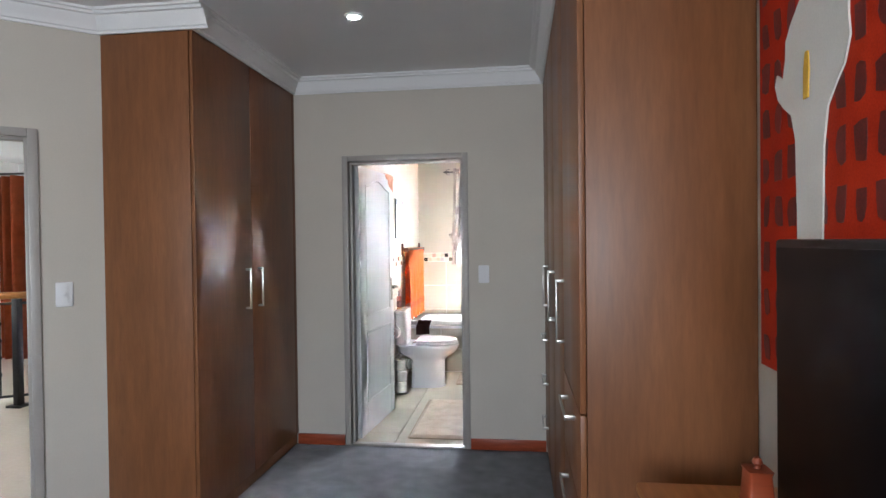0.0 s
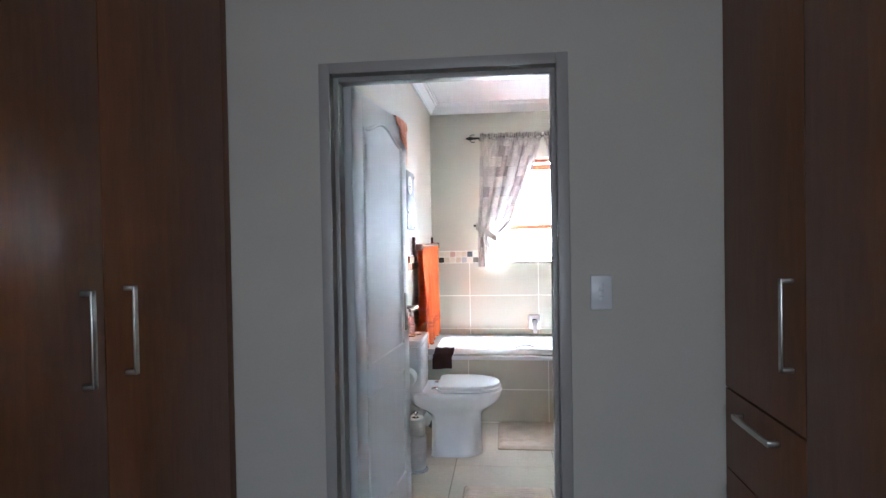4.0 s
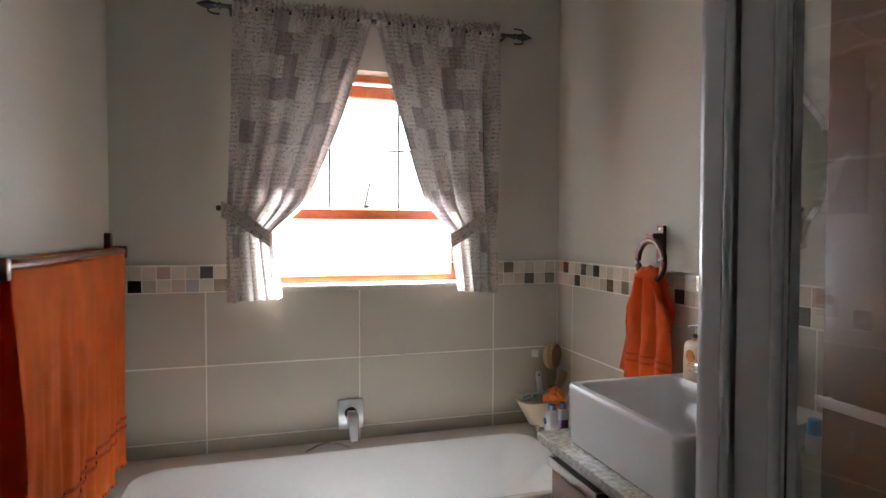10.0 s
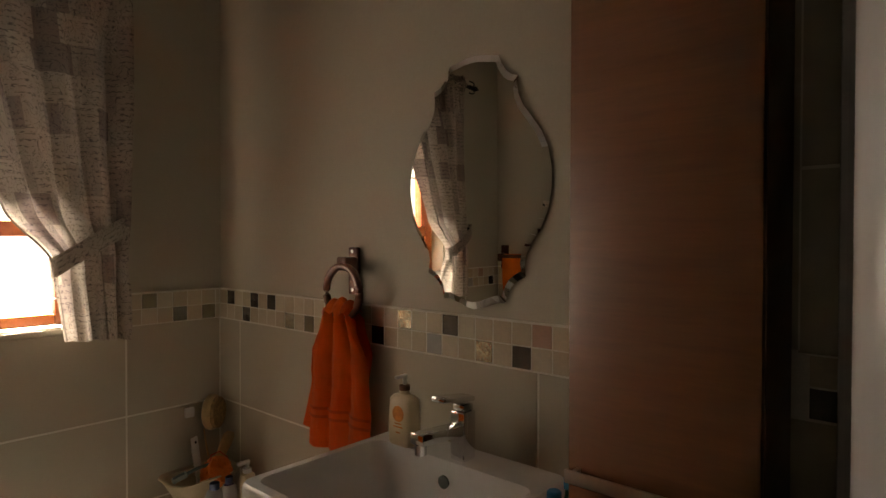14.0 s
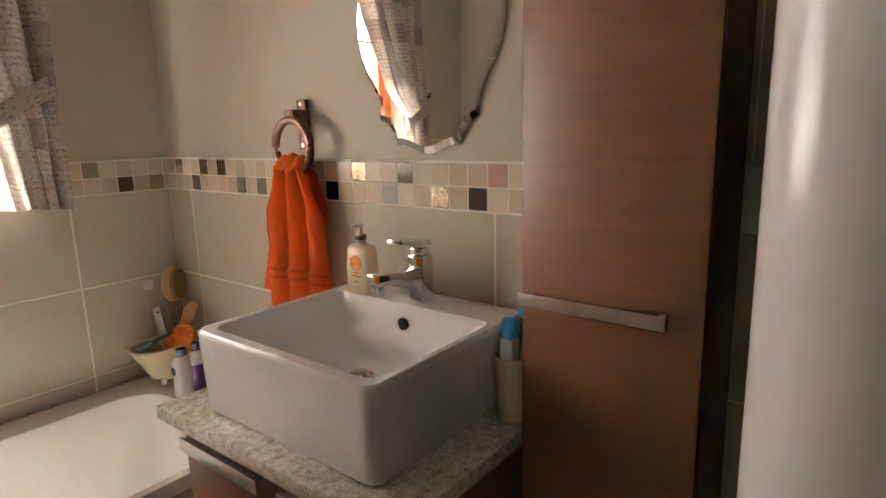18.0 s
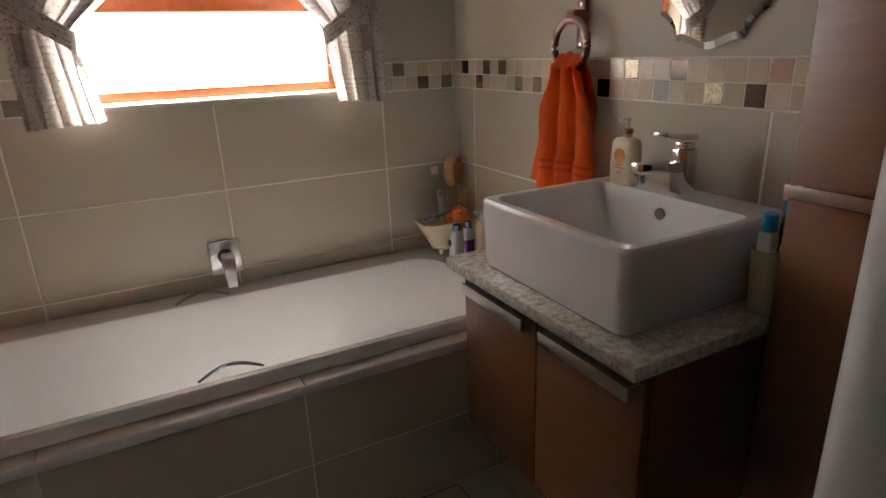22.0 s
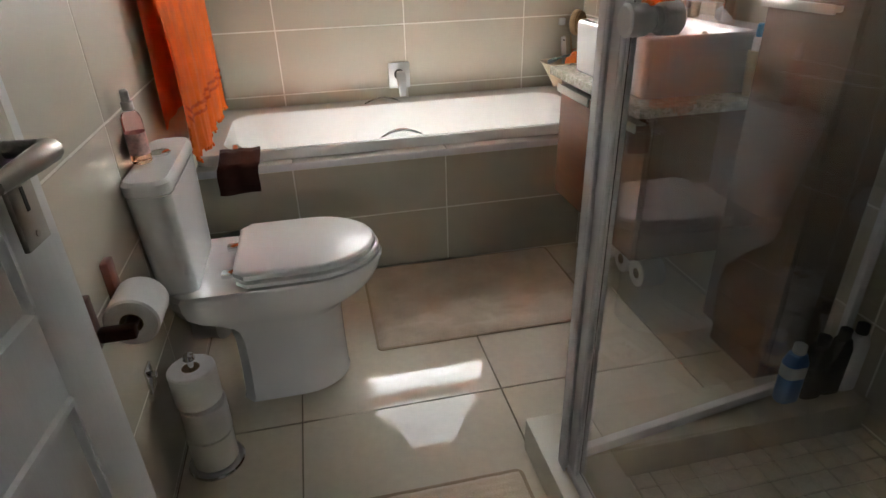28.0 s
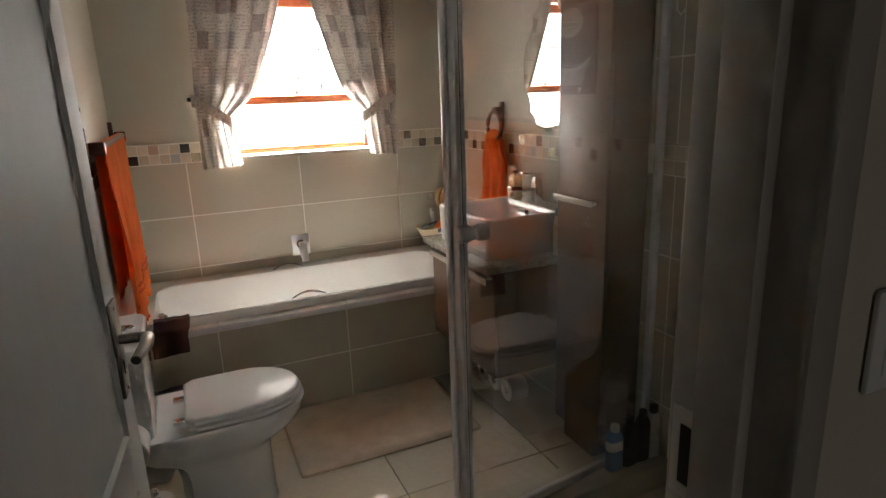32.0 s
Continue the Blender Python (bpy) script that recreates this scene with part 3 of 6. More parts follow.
for y0, y1, zlow, hy in ((RY + 0.001, 1.842, 0.93, 1.803), (1.846, 2.435, 0.075, 2.405), (2.439, 2.99, 0.075, 2.475), (2.994, YD - 0.004, 0.885, 3.055)):
    dr = part("door", box(RX, y0, zlow + 0.003, RX + 0.018, y1, CEIL_BED - H - 0.004, 0.0015), ROBE, robe2, "brown woodgrain door")
    bow_handle(hy, 1.04, 1.285, RX, -0.034, dr)
    if zlow > 0.1:
        k = 3
        step = (zlow - 0.075) / k
        for i in range(k):
            zb = 0.075 + i * step
            fr = part("drawer", box(RX, y0, zb, RX + 0.018, y1, zb + step - 0.004, 0.0015), ROBE, robe2, "brown woodgrain drawer front")
            ym, zh = (y0 + y1) / 2, zb + step - 0.07
            bm = box(RX - 0.032, ym - 0.13, zh, RX, ym - 0.118, zh + 0.016, 0.002)
            box(RX - 0.032, ym + 0.118, zh, RX, ym + 0.13, zh + 0.016, 0.002, bm=bm)
            box(RX - 0.034, ym - 0.13, zh - 0.001, RX - 0.027, ym + 0.13, zh + 0.017, 0.002, bm=bm)
            part("handle", bm, SATIN, fr, "satin steel bow handle")

# ---- bedroom: painting, television, stand ----
art = thing("canvas_painting", (EX - 0.02, 0.74, 1.105), "red canvas painting with dark squares and a white lily", "painting")
RED = material("red_canvas", (0.46, 0.032, 0.007), 0.7, 0, 0.2, 8, 200, 0.3, spec=0.1, dark=(0.30, 0.014, 0.004))
MAROON = material("maroon_paint", (0.14, 0.010, 0.006), 0.6, 0, 0.3, 14, 200, 0.3)
LILY = material("lily_white_paint", (0.66, 0.64, 0.58), 0.6, 0, 0.06, 6, 200, 0.2)
YELLOW = material("yellow_paint", (0.62, 0.36, 0.03), 0.6, 0, 0.1, 20, 200, 0.2)
part("canvas", box(EX - 0.035, 0.34, 1.105, EX - 0.003, 1.138, 2.36, 0.004), RED, art)
rng = random.Random(4)
for r in range(11):
    for c in range(11):
        y, z = 1.095 - c * 0.069, 1.130 + r * 0.112
        hw, hh = 0.016 + rng.uniform(-0.003, 0.003), 0.062 + rng.uniform(-0.010, 0.008)
        j = [rng.uniform(-0.006, 0.006) for _ in range(8)]
        bm = prism([(y - hw + j[0], z + j[1]), (y + j[2] * 0.5, z - 0.004), (y + hw + j[2], z + j[3]), (y + hw + 0.003, z + hh * 0.5), (y + hw + j[4], z + hh + j[5]), (y, z + hh + 0.004), (y - hw + j[6], z + hh + j[7]), (y - hw - 0.003, z + hh * 0.45)], "x", EX - 0.0362, EX - 0.0345)
        part("painted_square", bm, MAROON, art)
lily = [(0.713, 1.86), (0.707, 1.816), (0.726, 1.769), (0.76, 1.735), (0.789, 1.700), (0.805, 1.62), (0.811, 1.447), (0.815, 1.18), (0.919, 1.18), (0.920, 1.448), (0.928, 1.655), (0.948, 1.714), (0.985, 1.737), (1.016, 1.763), (1.031, 1.80), (1.02, 1.824), (0.989, 1.806), (0.976, 1.85), (0.974, 1.89), (0.95, 1.92), (0.91, 1.955), (0.85, 1.99), (0.78, 2.02), (0.725, 2.03), (0.71, 1.96)]
part("lily", prism(lily, "x", EX - 0.0405, EX - 0.0365), LILY, art, "white painted calla lily")
part("lily_spadix", prism([(0.883, 1.735), (0.862, 1.735), (0.858, 1.80), (0.862, 1.835), (0.874, 1.835), (0.882, 1.80)], "x", EX - 0.044, EX - 0.041), YELLOW, art, "yellow spadix")

tv = thing("television", (0.47, 0.19, 0.84), "black flat-screen television on a wooden stand", "television")
part("casing", box(0.45, -0.30, 0.91, 0.485, 0.68, 1.432, 0.006), BLACK, tv)
part("screen", box(0.4465, -0.285, 0.929, 0.4495, 0.665, 1.418, 0.001), material("dark_screen", (0.003, 0.003, 0.004), 0.3, 0, 0, 3, 60, 0, spec=0.05), tv, "dark glossy screen")
part("bezel", box(0.446, -0.295, 0.912, 0.4495, 0.675, 0.9275, 0.001), BLACK, tv)
part("neck", box(0.455, 0.1, 0.851, 0.48, 0.26, 0.915, 0.005), BLACK, tv)
part("foot", box(0.38, -0.05, 0.8405, 0.55, 0.41, 0.852, 0.004), BLACK, tv)
stand = thing("tv_stand", (0.45, 0.1, 0), "orange pine stand under the television", "cabinet")
part("top", box(0.255, -0.75, 0.811, EX - 0.004, 1.0, 0.840, 0.008), PINE, stand)
part("body", box(0.29, -0.72, 0.06, EX - 0.006, 0.97, 0.8105, 0.003), PINE, stand)
part("plinth", box(0.31, -0.70, 0.001, EX - 0.01, 0.95, 0.06), PINE, stand)
for y in (-0.46, 0.04, 0.54):
    dr = part("drawer", box(0.278, y - 0.235, 0.42, 0.29, y + 0.235, 0.70, 0.003), PINE, stand)
    part("knob", loft([circle((xx, y, 0.56), r, "x", 12) for xx, r in ((0.278, 0.006), (0.262, 0.007), (0.258, 0.015), (0.25, 0.012))]), PINE, dr)
box_orn = thing("wooden_ornament", (0.50, 0.90, 0.840), "small reddish wooden ornament on the stand", "ornament")
part("body", loft([rounded(0.50, 0.90, hx, hy, 0.006, z, 3) for z, hx, hy in ((0.841, 0.030, 0.034), (0.849, 0.028, 0.031), (0.91, 0.024, 0.026), (0.918, 0.027, 0.029))]), SKIRT, box_orn)
part("finial", lathe(0.50, 0.90, [(0.008, 0.919), (0.006, 0.925), (0.012, 0.932), (0.008, 0.942), (0.001, 0.946)], 12), SKIRT, box_orn)


def downlight(name, x, y, z, lit, label):
    ob = thing(name, (x, y, z), label, "ceiling light")
    ring = [(0.032, z - 0.001), (0.046, z - 0.003), (0.046, z - 0.007), (0.033, z - 0.010)]
    bm = loft([circle((x, y, zz), r, "z", 28) for r, zz in ring], caps=(False, False))
    part("rim", bm, WHITEPLASTIC, ob, "white round rim")
    part("lamp", lathe(x, y, [(0.032, z - 0.001), (0.032, z - 0.006), (0.02, z - 0.008)], 24), lit, ob, "round lamp")
    return ob


downlight("downlight", -0.849, 2.44, CEIL_BED, glow("lit_lamp", (0.95, 1.0, 0.98), 14.0), "white recessed ceiling light, switched on")
bowl = thing("ceiling_lamp", (-0.329, 5.405, CEIL_BATH), "round white glass ceiling lamp with a chrome finial, unlit", "ceiling lamp")
part("base", lathe(-0.329, 5.405, [(0.12, CEIL_BATH - 0.001), (0.12, CEIL_BATH - 0.03), (0.1, CEIL_BATH - 0.032)], 28), WHITEPLASTIC, bowl)
part("shade", lathe(-0.329, 5.405, [(0.175, CEIL_BATH - 0.025), (0.178, CEIL_BATH - 0.032), (0.165, CEIL_BATH - 0.05), (0.12, CEIL_BATH - 0.068), (0.06, CEIL_BATH - 0.078), (0.012, CEIL_BATH - 0.08)], 40), material("opal_glass", (0.82, 0.82, 0.8), 0.12, 0, 0.01, 3, 60, 0), bowl, "white opal glass shade")
part("finial", lathe(-0.329, 5.405, [(0.026, CEIL_BATH - 0.081), (0.026, CEIL_BATH - 0.086), (0.012, CEIL_BATH - 0.09), (0.012, CEIL_BATH - 0.1), (0.004, CEIL_BATH - 0.105)], 18), CHROME, bowl)


def wall_switch(name, c, u, v, label, rockers=1):
    """A switch plate: centre, then the directions across the wall and out of it."""
    c, u, v = Vector(c), Vector(u), Vector(v)
    m = Matrix(((u.x, v.x, 0, c.x), (u.y, v.y, 0, c.y), (0, 0, 1, c.z), (0, 0, 0, 1)))
    ob = thing(name, c, label, "light switch")
    plate = part("plate", turned(box(-0.037, 0, -0.06, 0.037, 0.009, 0.06, 0.006), m), WHITEPLASTIC, ob)
    part("surround", turned(box(-0.016, 0.009, -0.04, 0.016, 0.0105, 0.04, 0.001), m), WHITEPLASTIC, ob)
    for i in range(rockers):
        z = 0.022 * (i - (rockers - 1) / 2)
        part("rocker", turned(box(-0.008, 0.0107, z - 0.009, 0.008, 0.0145, z + 0.009, 0.002), m), WHITEPLASTIC, ob)
    return ob


wall_switch("light_switch", (-0.265, YD - 0.0005, 1.208), (-1, 0, 0), (0, -1, 0), "white light switch with three rockers on the beige wall", 3)
p_ = SLANT @ Vector((0.169, 0.0005, 1.20))
u_, v_ = SLANT.to_3x3() @ Vector((1, 0, 0)), SLANT.to_3x3() @ Vector((0, 1, 0))
wall_switch("light_switch", p_, u_, v_, "white single light switch beside the landing doorway", 1)

# ---- landing ----
rail = thing("balustrade", (-4.4, 4.1, 0), "black wrought-iron balustrade with a pine handrail on the landing", "balustrade")
rd = Vector((0.83, 0.557, 0))
RA = Vector((-4.49, 4.22, 0)) - rd * 1.56
RB = RA + rd * 2.34
part("handrail", tube([RA + Vector((0, 0, 1.0)), RB + Vector((0, 0, 1.0))], 0.03, 10), PINE, rail, "orange pine handrail")
part("top_bar", tube([RA + Vector((0, 0, 0.93)), RB + Vector((0, 0, 0.93))], 0.012, 6), BLACKIRON, rail)
part("bottom_bar", tube([RA + Vector((0, 0, 0.10)), RB + Vector((0, 0, 0.10))], 0.012, 6), BLACKIRON, rail)
span = (RB - RA).length
for i in range(int(span / 0.13) + 1):
    p = RA + rd * (0.13 * i)
    if i % 6 == 0:
        bm = box(p.x - 0.03, p.y - 0.03, 0, p.x + 0.03, p.y + 0.03, 0.97, 0.004)
        box(p.x - 0.07, p.y - 0.07, 0.001, p.x + 0.07, p.y + 0.07, 0.02, 0.004, bm=bm)
        part("post", bm, BLACKIRON, rail)
    else:
        bm = rod(p + Vector((0, 0, 0.1)), p + Vector((0, 0, 0.93)), 0.008, 6)
        for z in (0.3, 0.45, 0.6, 0.75):
            lathe(p.x, p.y, [(0.008, z - 0.02), (0.016, z), (0.008, z + 0.02)], 8, bm)
        part("baluster", bm, BLACKIRON, rail)
        if i % 3 == 1:
            pts = []
            for k in range(22):
                a = k / 21 * 2.6 * math.pi
                r = 0.055 * (1 - k / 26)
                pts.append(p + rd * (r * math.cos(a)) + Vector((0, 0, 0.62 + r * math.sin(a) * 1.4)))
            part("scroll", tube(pts, 0.006, 6), BLACKIRON, rail)
drape = thing("curtain", (-5.0, 6.2, 0.0), "rust-red floor-length curtain on the landing", "curtain")
part("drape", sheet(lambda u, v: (-6.6 + 3.4 * u, 6.2 + 0.085 * math.sin(u * 130 + 0.8 * math.sin(u * 37)) + 0.03 * math.sin(u * 57), 2.33 - 2.322 * v), 420, 4, 0.004), REDCURTAIN, drape)
part("curtain_rod", tube([(-7.9, 6.2, 2.36), (-2.2, 6.2, 2.36)], 0.014, 8), BLACKIRON, drape)

# ---- bathroom door, open into the room ----
LEAF = pose(-1.21, 3.653, 0, 0, 0, 84.5)   # x along the leaf, from the hinges; -y is the side seen from the room
LW, LT, LH = 0.785, 0.04, 1.995
leaf = thing("door_1", LEAF @ Vector((0, 0, 0.008)), "grey-white panelled door standing open into the bathroom", "door")
leaf["kind"] = "structure"


def lp(bm):
    return turned(bm, LEAF)


PX0, PX1, PZ0, PZ1, PZ2, PZ3 = 0.125, 0.685, 0.235, 0.765, 0.878, 1.862
S0, S1 = -LT, 0.0
part("hinge_stile", lp(box(0, S0, 0.008, PX0, S1, LH, 0.002)), DOORPAINT, leaf)
part("lock_stile", lp(box(PX1, S0, 0.008, LW, S1, LH, 0.002)), DOORPAINT, leaf)
part("bottom_rail", lp(box(PX0, S0, 0.008, PX1, S1, PZ0)), DOORPAINT, leaf)
part("lock_rail", lp(box(PX0, S0, PZ1, PX1, S1, PZ2)), DOORPAINT, leaf)
N = 16
curve = [(PX0 + (PX1 - PX0) * i / N, PZ3 + 0.062 * (0.5 - 0.5 * math.cos(2 * math.pi * i / N))) for i in range(N + 1)]
part("top_rail", lp(prism([(PX0, LH)] + curve + [(PX1, LH)], "y", S0, S1)), DOORPAINT, leaf)


def panel(outline, name):
    """A moulded, sunk panel with a raised field."""
    cx = (max(p[0] for p in outline) + min(p[0] for p in outline)) / 2
    cz = (max(p[1] for p in outline) + min(p[1] for p in outline)) / 2
    hx = max(p[0] for p in outline) - min(p[0] for p in outline)
    hz = max(p[1] for p in outline) - min(p[1] for p in outline)

    def inset(d, y):
        fx, fz = 1 - 2 * d / hx, 1 - 2 * d / hz
        return [(cx + (u - cx) * fx, y, cz + (w - cz) * fz) for u, w in outline]

    rings = [inset(0.0, S1 - 0.012), inset(0.0, S1 - 0.001), inset(0.003, S1 + 0.006), inset(0.010, S1 + 0.007), inset(0.014, S1 + 0.001), inset(0.018, S1 - 0.003), inset(0.024, S1 - 0.013), inset(0.040, S1 - 0.014), inset(0.044, S1 - 0.009), inset(0.062, S1 - 0.002)]
    bm = loft(rings[1:])
    back = [[(x, S0 + (S1 - y), z) for x, y, z in r] for r in rings]
    loft(back[1:], bm)
    return part(name, lp(bm), DOORPAINT, leaf)


panel([(PX0, PZ0), (PX1, PZ0), (PX1, PZ1), (PX0, PZ1)], "lower_panel")
panel([(PX0, PZ2), (PX1, PZ2)] + curve[::-1], "upper_panel")
for side in (1, -1):
    y0 = S1 if side > 0 else S0
    bm = box(LW - 0.078, y0, 0.948, LW - 0.028, y0 + side * 0.007, 1.136, 0.002)
    plate = part("lock_plate", lp(bm), DOORSTEEL, leaf, "dull steel lock plate")
    bm = tube([(LW - 0.053, y0 + side * 0.006, 1.060), (LW - 0.053, y0 + side * 0.042, 1.060), (LW - 0.063, y0 + side * 0.056, 1.060), (LW - 0.105, y0 + side * 0.060, 1.062), (LW - 0.16, y0 + side * 0.05, 1.056)], [0.010, 0.010, 0.013, 0.012, 0.009], 10)
    part("lever", lp(bm), DOORSTEEL, plate, "curved lever handle")
    bm = box(LW - 0.056, y0 + side * 0.0068, 0.990, LW - 0.050, y0 + side * 0.0078, 1.018)
    part("keyhole", lp(bm), HOLESHADE, plate)
    for z in (0.962, 1.122):
        part("screw", lp(loft([circle((LW - 0.053, y0 + side * d, z), 0.004, "y", 10) for d in (0.0068, 0.0086)])), DOORSTEEL, plate)
part("latch_face", lp(box(LW - 0.001, -0.03, 0.93, LW + 0.0015, -0.01, 1.09, 0.001)), DOORSTEEL, leaf)
for z in (0.22, 1.0, 1.75):
    part("hinge", lp(loft([circle((-0.004, S1 + 0.004, zz), 0.007, "z", 10) for zz in (z, z + 0.09)])), DOORSTEEL, leaf)
hung = thing("face_cloth", LEAF @ Vector((0.57, 0, LH)), "faded orange face cloth draped over the top of the door", "cloth")


def drape_cloth(u, v):
    x = 0.60 + 0.205 * u + 0.010 * math.sin(7 * v + 2 * u)
    s = v * 0.34 - 0.13
    over = 0.006 + 0.003 * math.sin(u * 17)
    if s < 0:
        y, z = S0 - over, LH + 0.004 + s * 0.9
    elif s < LT + 0.012:
        y, z = S0 - over + s, LH + 0.007
    else:
        y, z = S1 + over + 0.010 * math.sin(u * 11) * (s - 0.05) * 4, LH + 0.004 - (s - LT - 0.012) * (0.25 + 0.85 * u)
    z -= 0.05 * max(0.0, x - LW) / 0.02
    return LEAF @ Vector((x, S0 + S1 - y, z))


part("cloth", sheet(drape_cloth, 18, 30, 0.004), PEACH, hung)

# ---- bath ----
BZ, PF = 0.553, 5.904                     # rim height, face of the tiled panel
ledge = thing("bath_surround", (-0.3, PF, 0), "taupe tiled bath panel with a pale ledge strip", "bath surround")
part("panel_core", box(XL, PF + 0.0012, 0.0, XR, PF + 0.035, 0.488), GROUT, ledge)
LEDGETILE = material("pale_ledge_tile", (0.70, 0.68, 0.63), 0.12, 0, 0.04, 6, 90, 0.02)
for i, (x0, x1) in enumerate(((XL, -0.885), (-0.882, -0.282), (-0.279, 0.321), (0.324, XR))):
    part("ledge_tile", box(x0, PF - 0.004, 0.492, x1, PF + 0.08, 0.509, 0.003), LEDGETILE, ledge, "pale glossy ledge tile")
part("trim_strip", box(XL, PF - 0.0065, 0.480, XR, PF - 0.0042, 0.507, 0.001), ALU, ledge, "white tile trim")
part("corner_ledge", box(0.494, PF + 0.07, 0.40, XR, YF, 0.548, 0.003), WALLTILE, ledge)
tub = thing("bathtub", (-0.38, 6.30, 0), "white acrylic built-in bathtub with chrome grips", "bathtub")
CX, CY, HX, HY = -0.372, 6.297, 0.864, 0.351
NX, NY, NHX, NHY = -0.366, 6.256, 0.776, 0.276    # the hollow
rings = [rounded(CX, CY, HX - 0.004, HY - 0.004, 0.03, 0.5095), rounded(CX, CY, HX, HY, 0.03, 0.514), rounded(CX, CY, HX, HY, 0.03, BZ - 0.010), rounded(CX, CY, HX - 0.003, HY - 0.003, 0.03, BZ - 0.002), rounded(CX, CY, HX - 0.010, HY - 0.010, 0.03, BZ)]
rings += [rounded(NX, NY, NHX + 0.016, NHY + 0.016, 0.12, BZ - 0.001), rounded(NX, NY, NHX + 0.004, NHY + 0.004, 0.12, BZ - 0.004), rounded(NX, NY, NHX, NHY, 0.12, BZ - 0.014)]
for k in range(1, 10):
    t = k / 9
    rings.append(rounded(NX - 0.03 * t, NY, NHX - 0.10 * t ** 1.5, NHY - 0.045 * t ** 1.5, 0.12, BZ - 0.014 - 0.35 * t))
rings.append(rounded(NX - 0.03, NY, NHX - 0.135, NHY - 0.085, 0.11, BZ - 0.385))
rings.append(rounded(NX - 0.03, NY, NHX - 0.20, NHY - 0.15, 0.10, BZ - 0.392))
part("shell", loft(rings, caps=(False, True)), ACRYLIC, tub)
for y, x0, x1, z, inn in ((NY - NHY - 0.004, -0.53, -0.365, BZ + 0.002, 1), (NY + NHY + 0.012, -0.54, -0.365, BZ + 0.002, 1)):
    pts = []
    for i in range(13):
        a = math.pi * i / 12
        pts.append((x0 + (x1 - x0) * i / 12, y + inn * 0.022 * math.sin(a), z + 0.018 * math.sin(a)))
    bm = tube(pts, [0.004 + 0.002 * math.sin(math.pi * i / 12) for i in range(13)], 8)
    part("grip", bm, CHROME, tub, "chrome bath grip")
part("overflow", loft([circle((x, 6.25, 0.462), r, "x", 20) for x, r in ((NX - NHX + 0.004, 0.036), (NX - NHX + 0.026, 0.036), (NX - NHX + 0.030, 0.030), (NX - NHX + 0.042, 0.02))]), CHROME, tub, "chrome overflow rosette")
part("plug", lathe(-0.93, 6.256, [(0.034, BZ - 0.3915), (0.034, BZ - 0.387), (0.02, BZ - 0.382), (0.001, BZ - 0.381)], 20), CHROME, tub)
mix = thing("bath_mixer", (-0.35, YF, 0.66), "square chrome bath mixer on the tiled wall", "tap")
SOFTCHROME = material("soft_chrome", (0.86, 0.86, 0.86), 0.3, 1.0, 0.03, 10, 100, 0.0)
part("wall_plate", box(-0.402, YF - 0.010, 0.598, -0.296, YF - 0.0005, 0.722, 0.004), SOFTCHROME, mix)
part("body", loft([circle((-0.349, y, 0.665), r, "y", 20) for y, r in ((YF - 0.010, 0.026), (YF - 0.05, 0.025), (YF - 0.055, 0.018))]), BLACK, mix)
bm = loft([rounded(-0.349, y, hx, hy, 0.005, z, 4) for z, y, hx, hy in ((0.688, YF - 0.058, 0.018, 0.010), (0.676, YF - 0.066, 0.023, 0.014), (0.655, YF - 0.082, 0.023, 0.012), (0.62, YF - 0.094, 0.020, 0.009), (0.578, YF - 0.10, 0.016, 0.007))])
part("lever", bm, SOFTCHROME, mix)
wash = thing("wash_cloth", (-1.06, 5.95, 0.53), "dark brown face cloth folded over the bath edge", "cloth")


def edge_cloth(u, v):
    x = -1.15 + 0.15 * u + 0.004 * math.sin(8 * v)
    s = v * 0.215
    if s < 0.045:
        return (x, 5.985 - s, BZ + 0.006 + 0.002 * math.sin(u * 14))
    if s < 0.10:
        return (x, 5.94 - (s - 0.045) * 0.85, BZ + 0.006 - (s - 0.045) * 0.62)
    s -= 0.062
    return (x - 0.12 * s, PF - 0.014 - 0.004 * math.sin(u * 9 + 1), BZ + 0.002 - s * 0.95 - 0.004 * math.sin(u * 6))


part("cloth", sheet(edge_cloth, 16, 24, 0.006), BROWNCLOTH, wash)

# ---- toilet ----
wc = thing("toilet", (-1.0, 5.30, 0), "white close-coupled ceramic toilet with a closed lid", "toilet")
TY = 5.30


def dee(x0, x1, hy, z, n=14, square=0.03):
    """A ring square at the back (x0) and round at the front (x1)."""
    out = []
    cx = x1 - hy * 1.15
    for i in range(n + 1):
        a = -math.pi / 2 + math.pi * i / n
        out.append((cx + (x1 - cx) * math.cos(a), TY + hy * math.sin(a), z))
    out += [(x0 + square, TY + hy, z), (x0, TY + hy - square, z), (x0, TY - hy + square, z), (x0 + square, TY - hy, z)]
    return out


part("pedestal", loft([dee(x0, x1, hy, z) for z, x0, x1, hy in (
    (0.001, -1.095, -0.762, 0.130), (0.012, -1.09, -0.765, 0.127), (0.12, -1.085, -0.768, 0.125), (0.22, -1.085, -0.768, 0.126), (0.262, -1.092, -0.764, 0.131),
    (0.282, -1.105, -0.748, 0.139), (0.305, -1.135, -0.712, 0.152), (0.328, -1.18, -0.676, 0.166), (0.352, -1.208, -0.652, 0.176), (0.385, -1.215, -0.634, 0.184), (0.413, -1.217, -0.625, 0.187), (0.423, -1.21, -0.630, 0.182))]), CERAMIC, wc)
part("seat", loft([dee(x0, x1, hy, z) for z, x0, x1, hy in ((0.4265, -1.035, -0.638, 0.173), (0.429, -1.04, -0.633, 0.178), (0.440, -1.04, -0.633, 0.178), (0.444, -1.035, -0.640, 0.172))]), SEATPLASTIC, wc, "white seat ring")
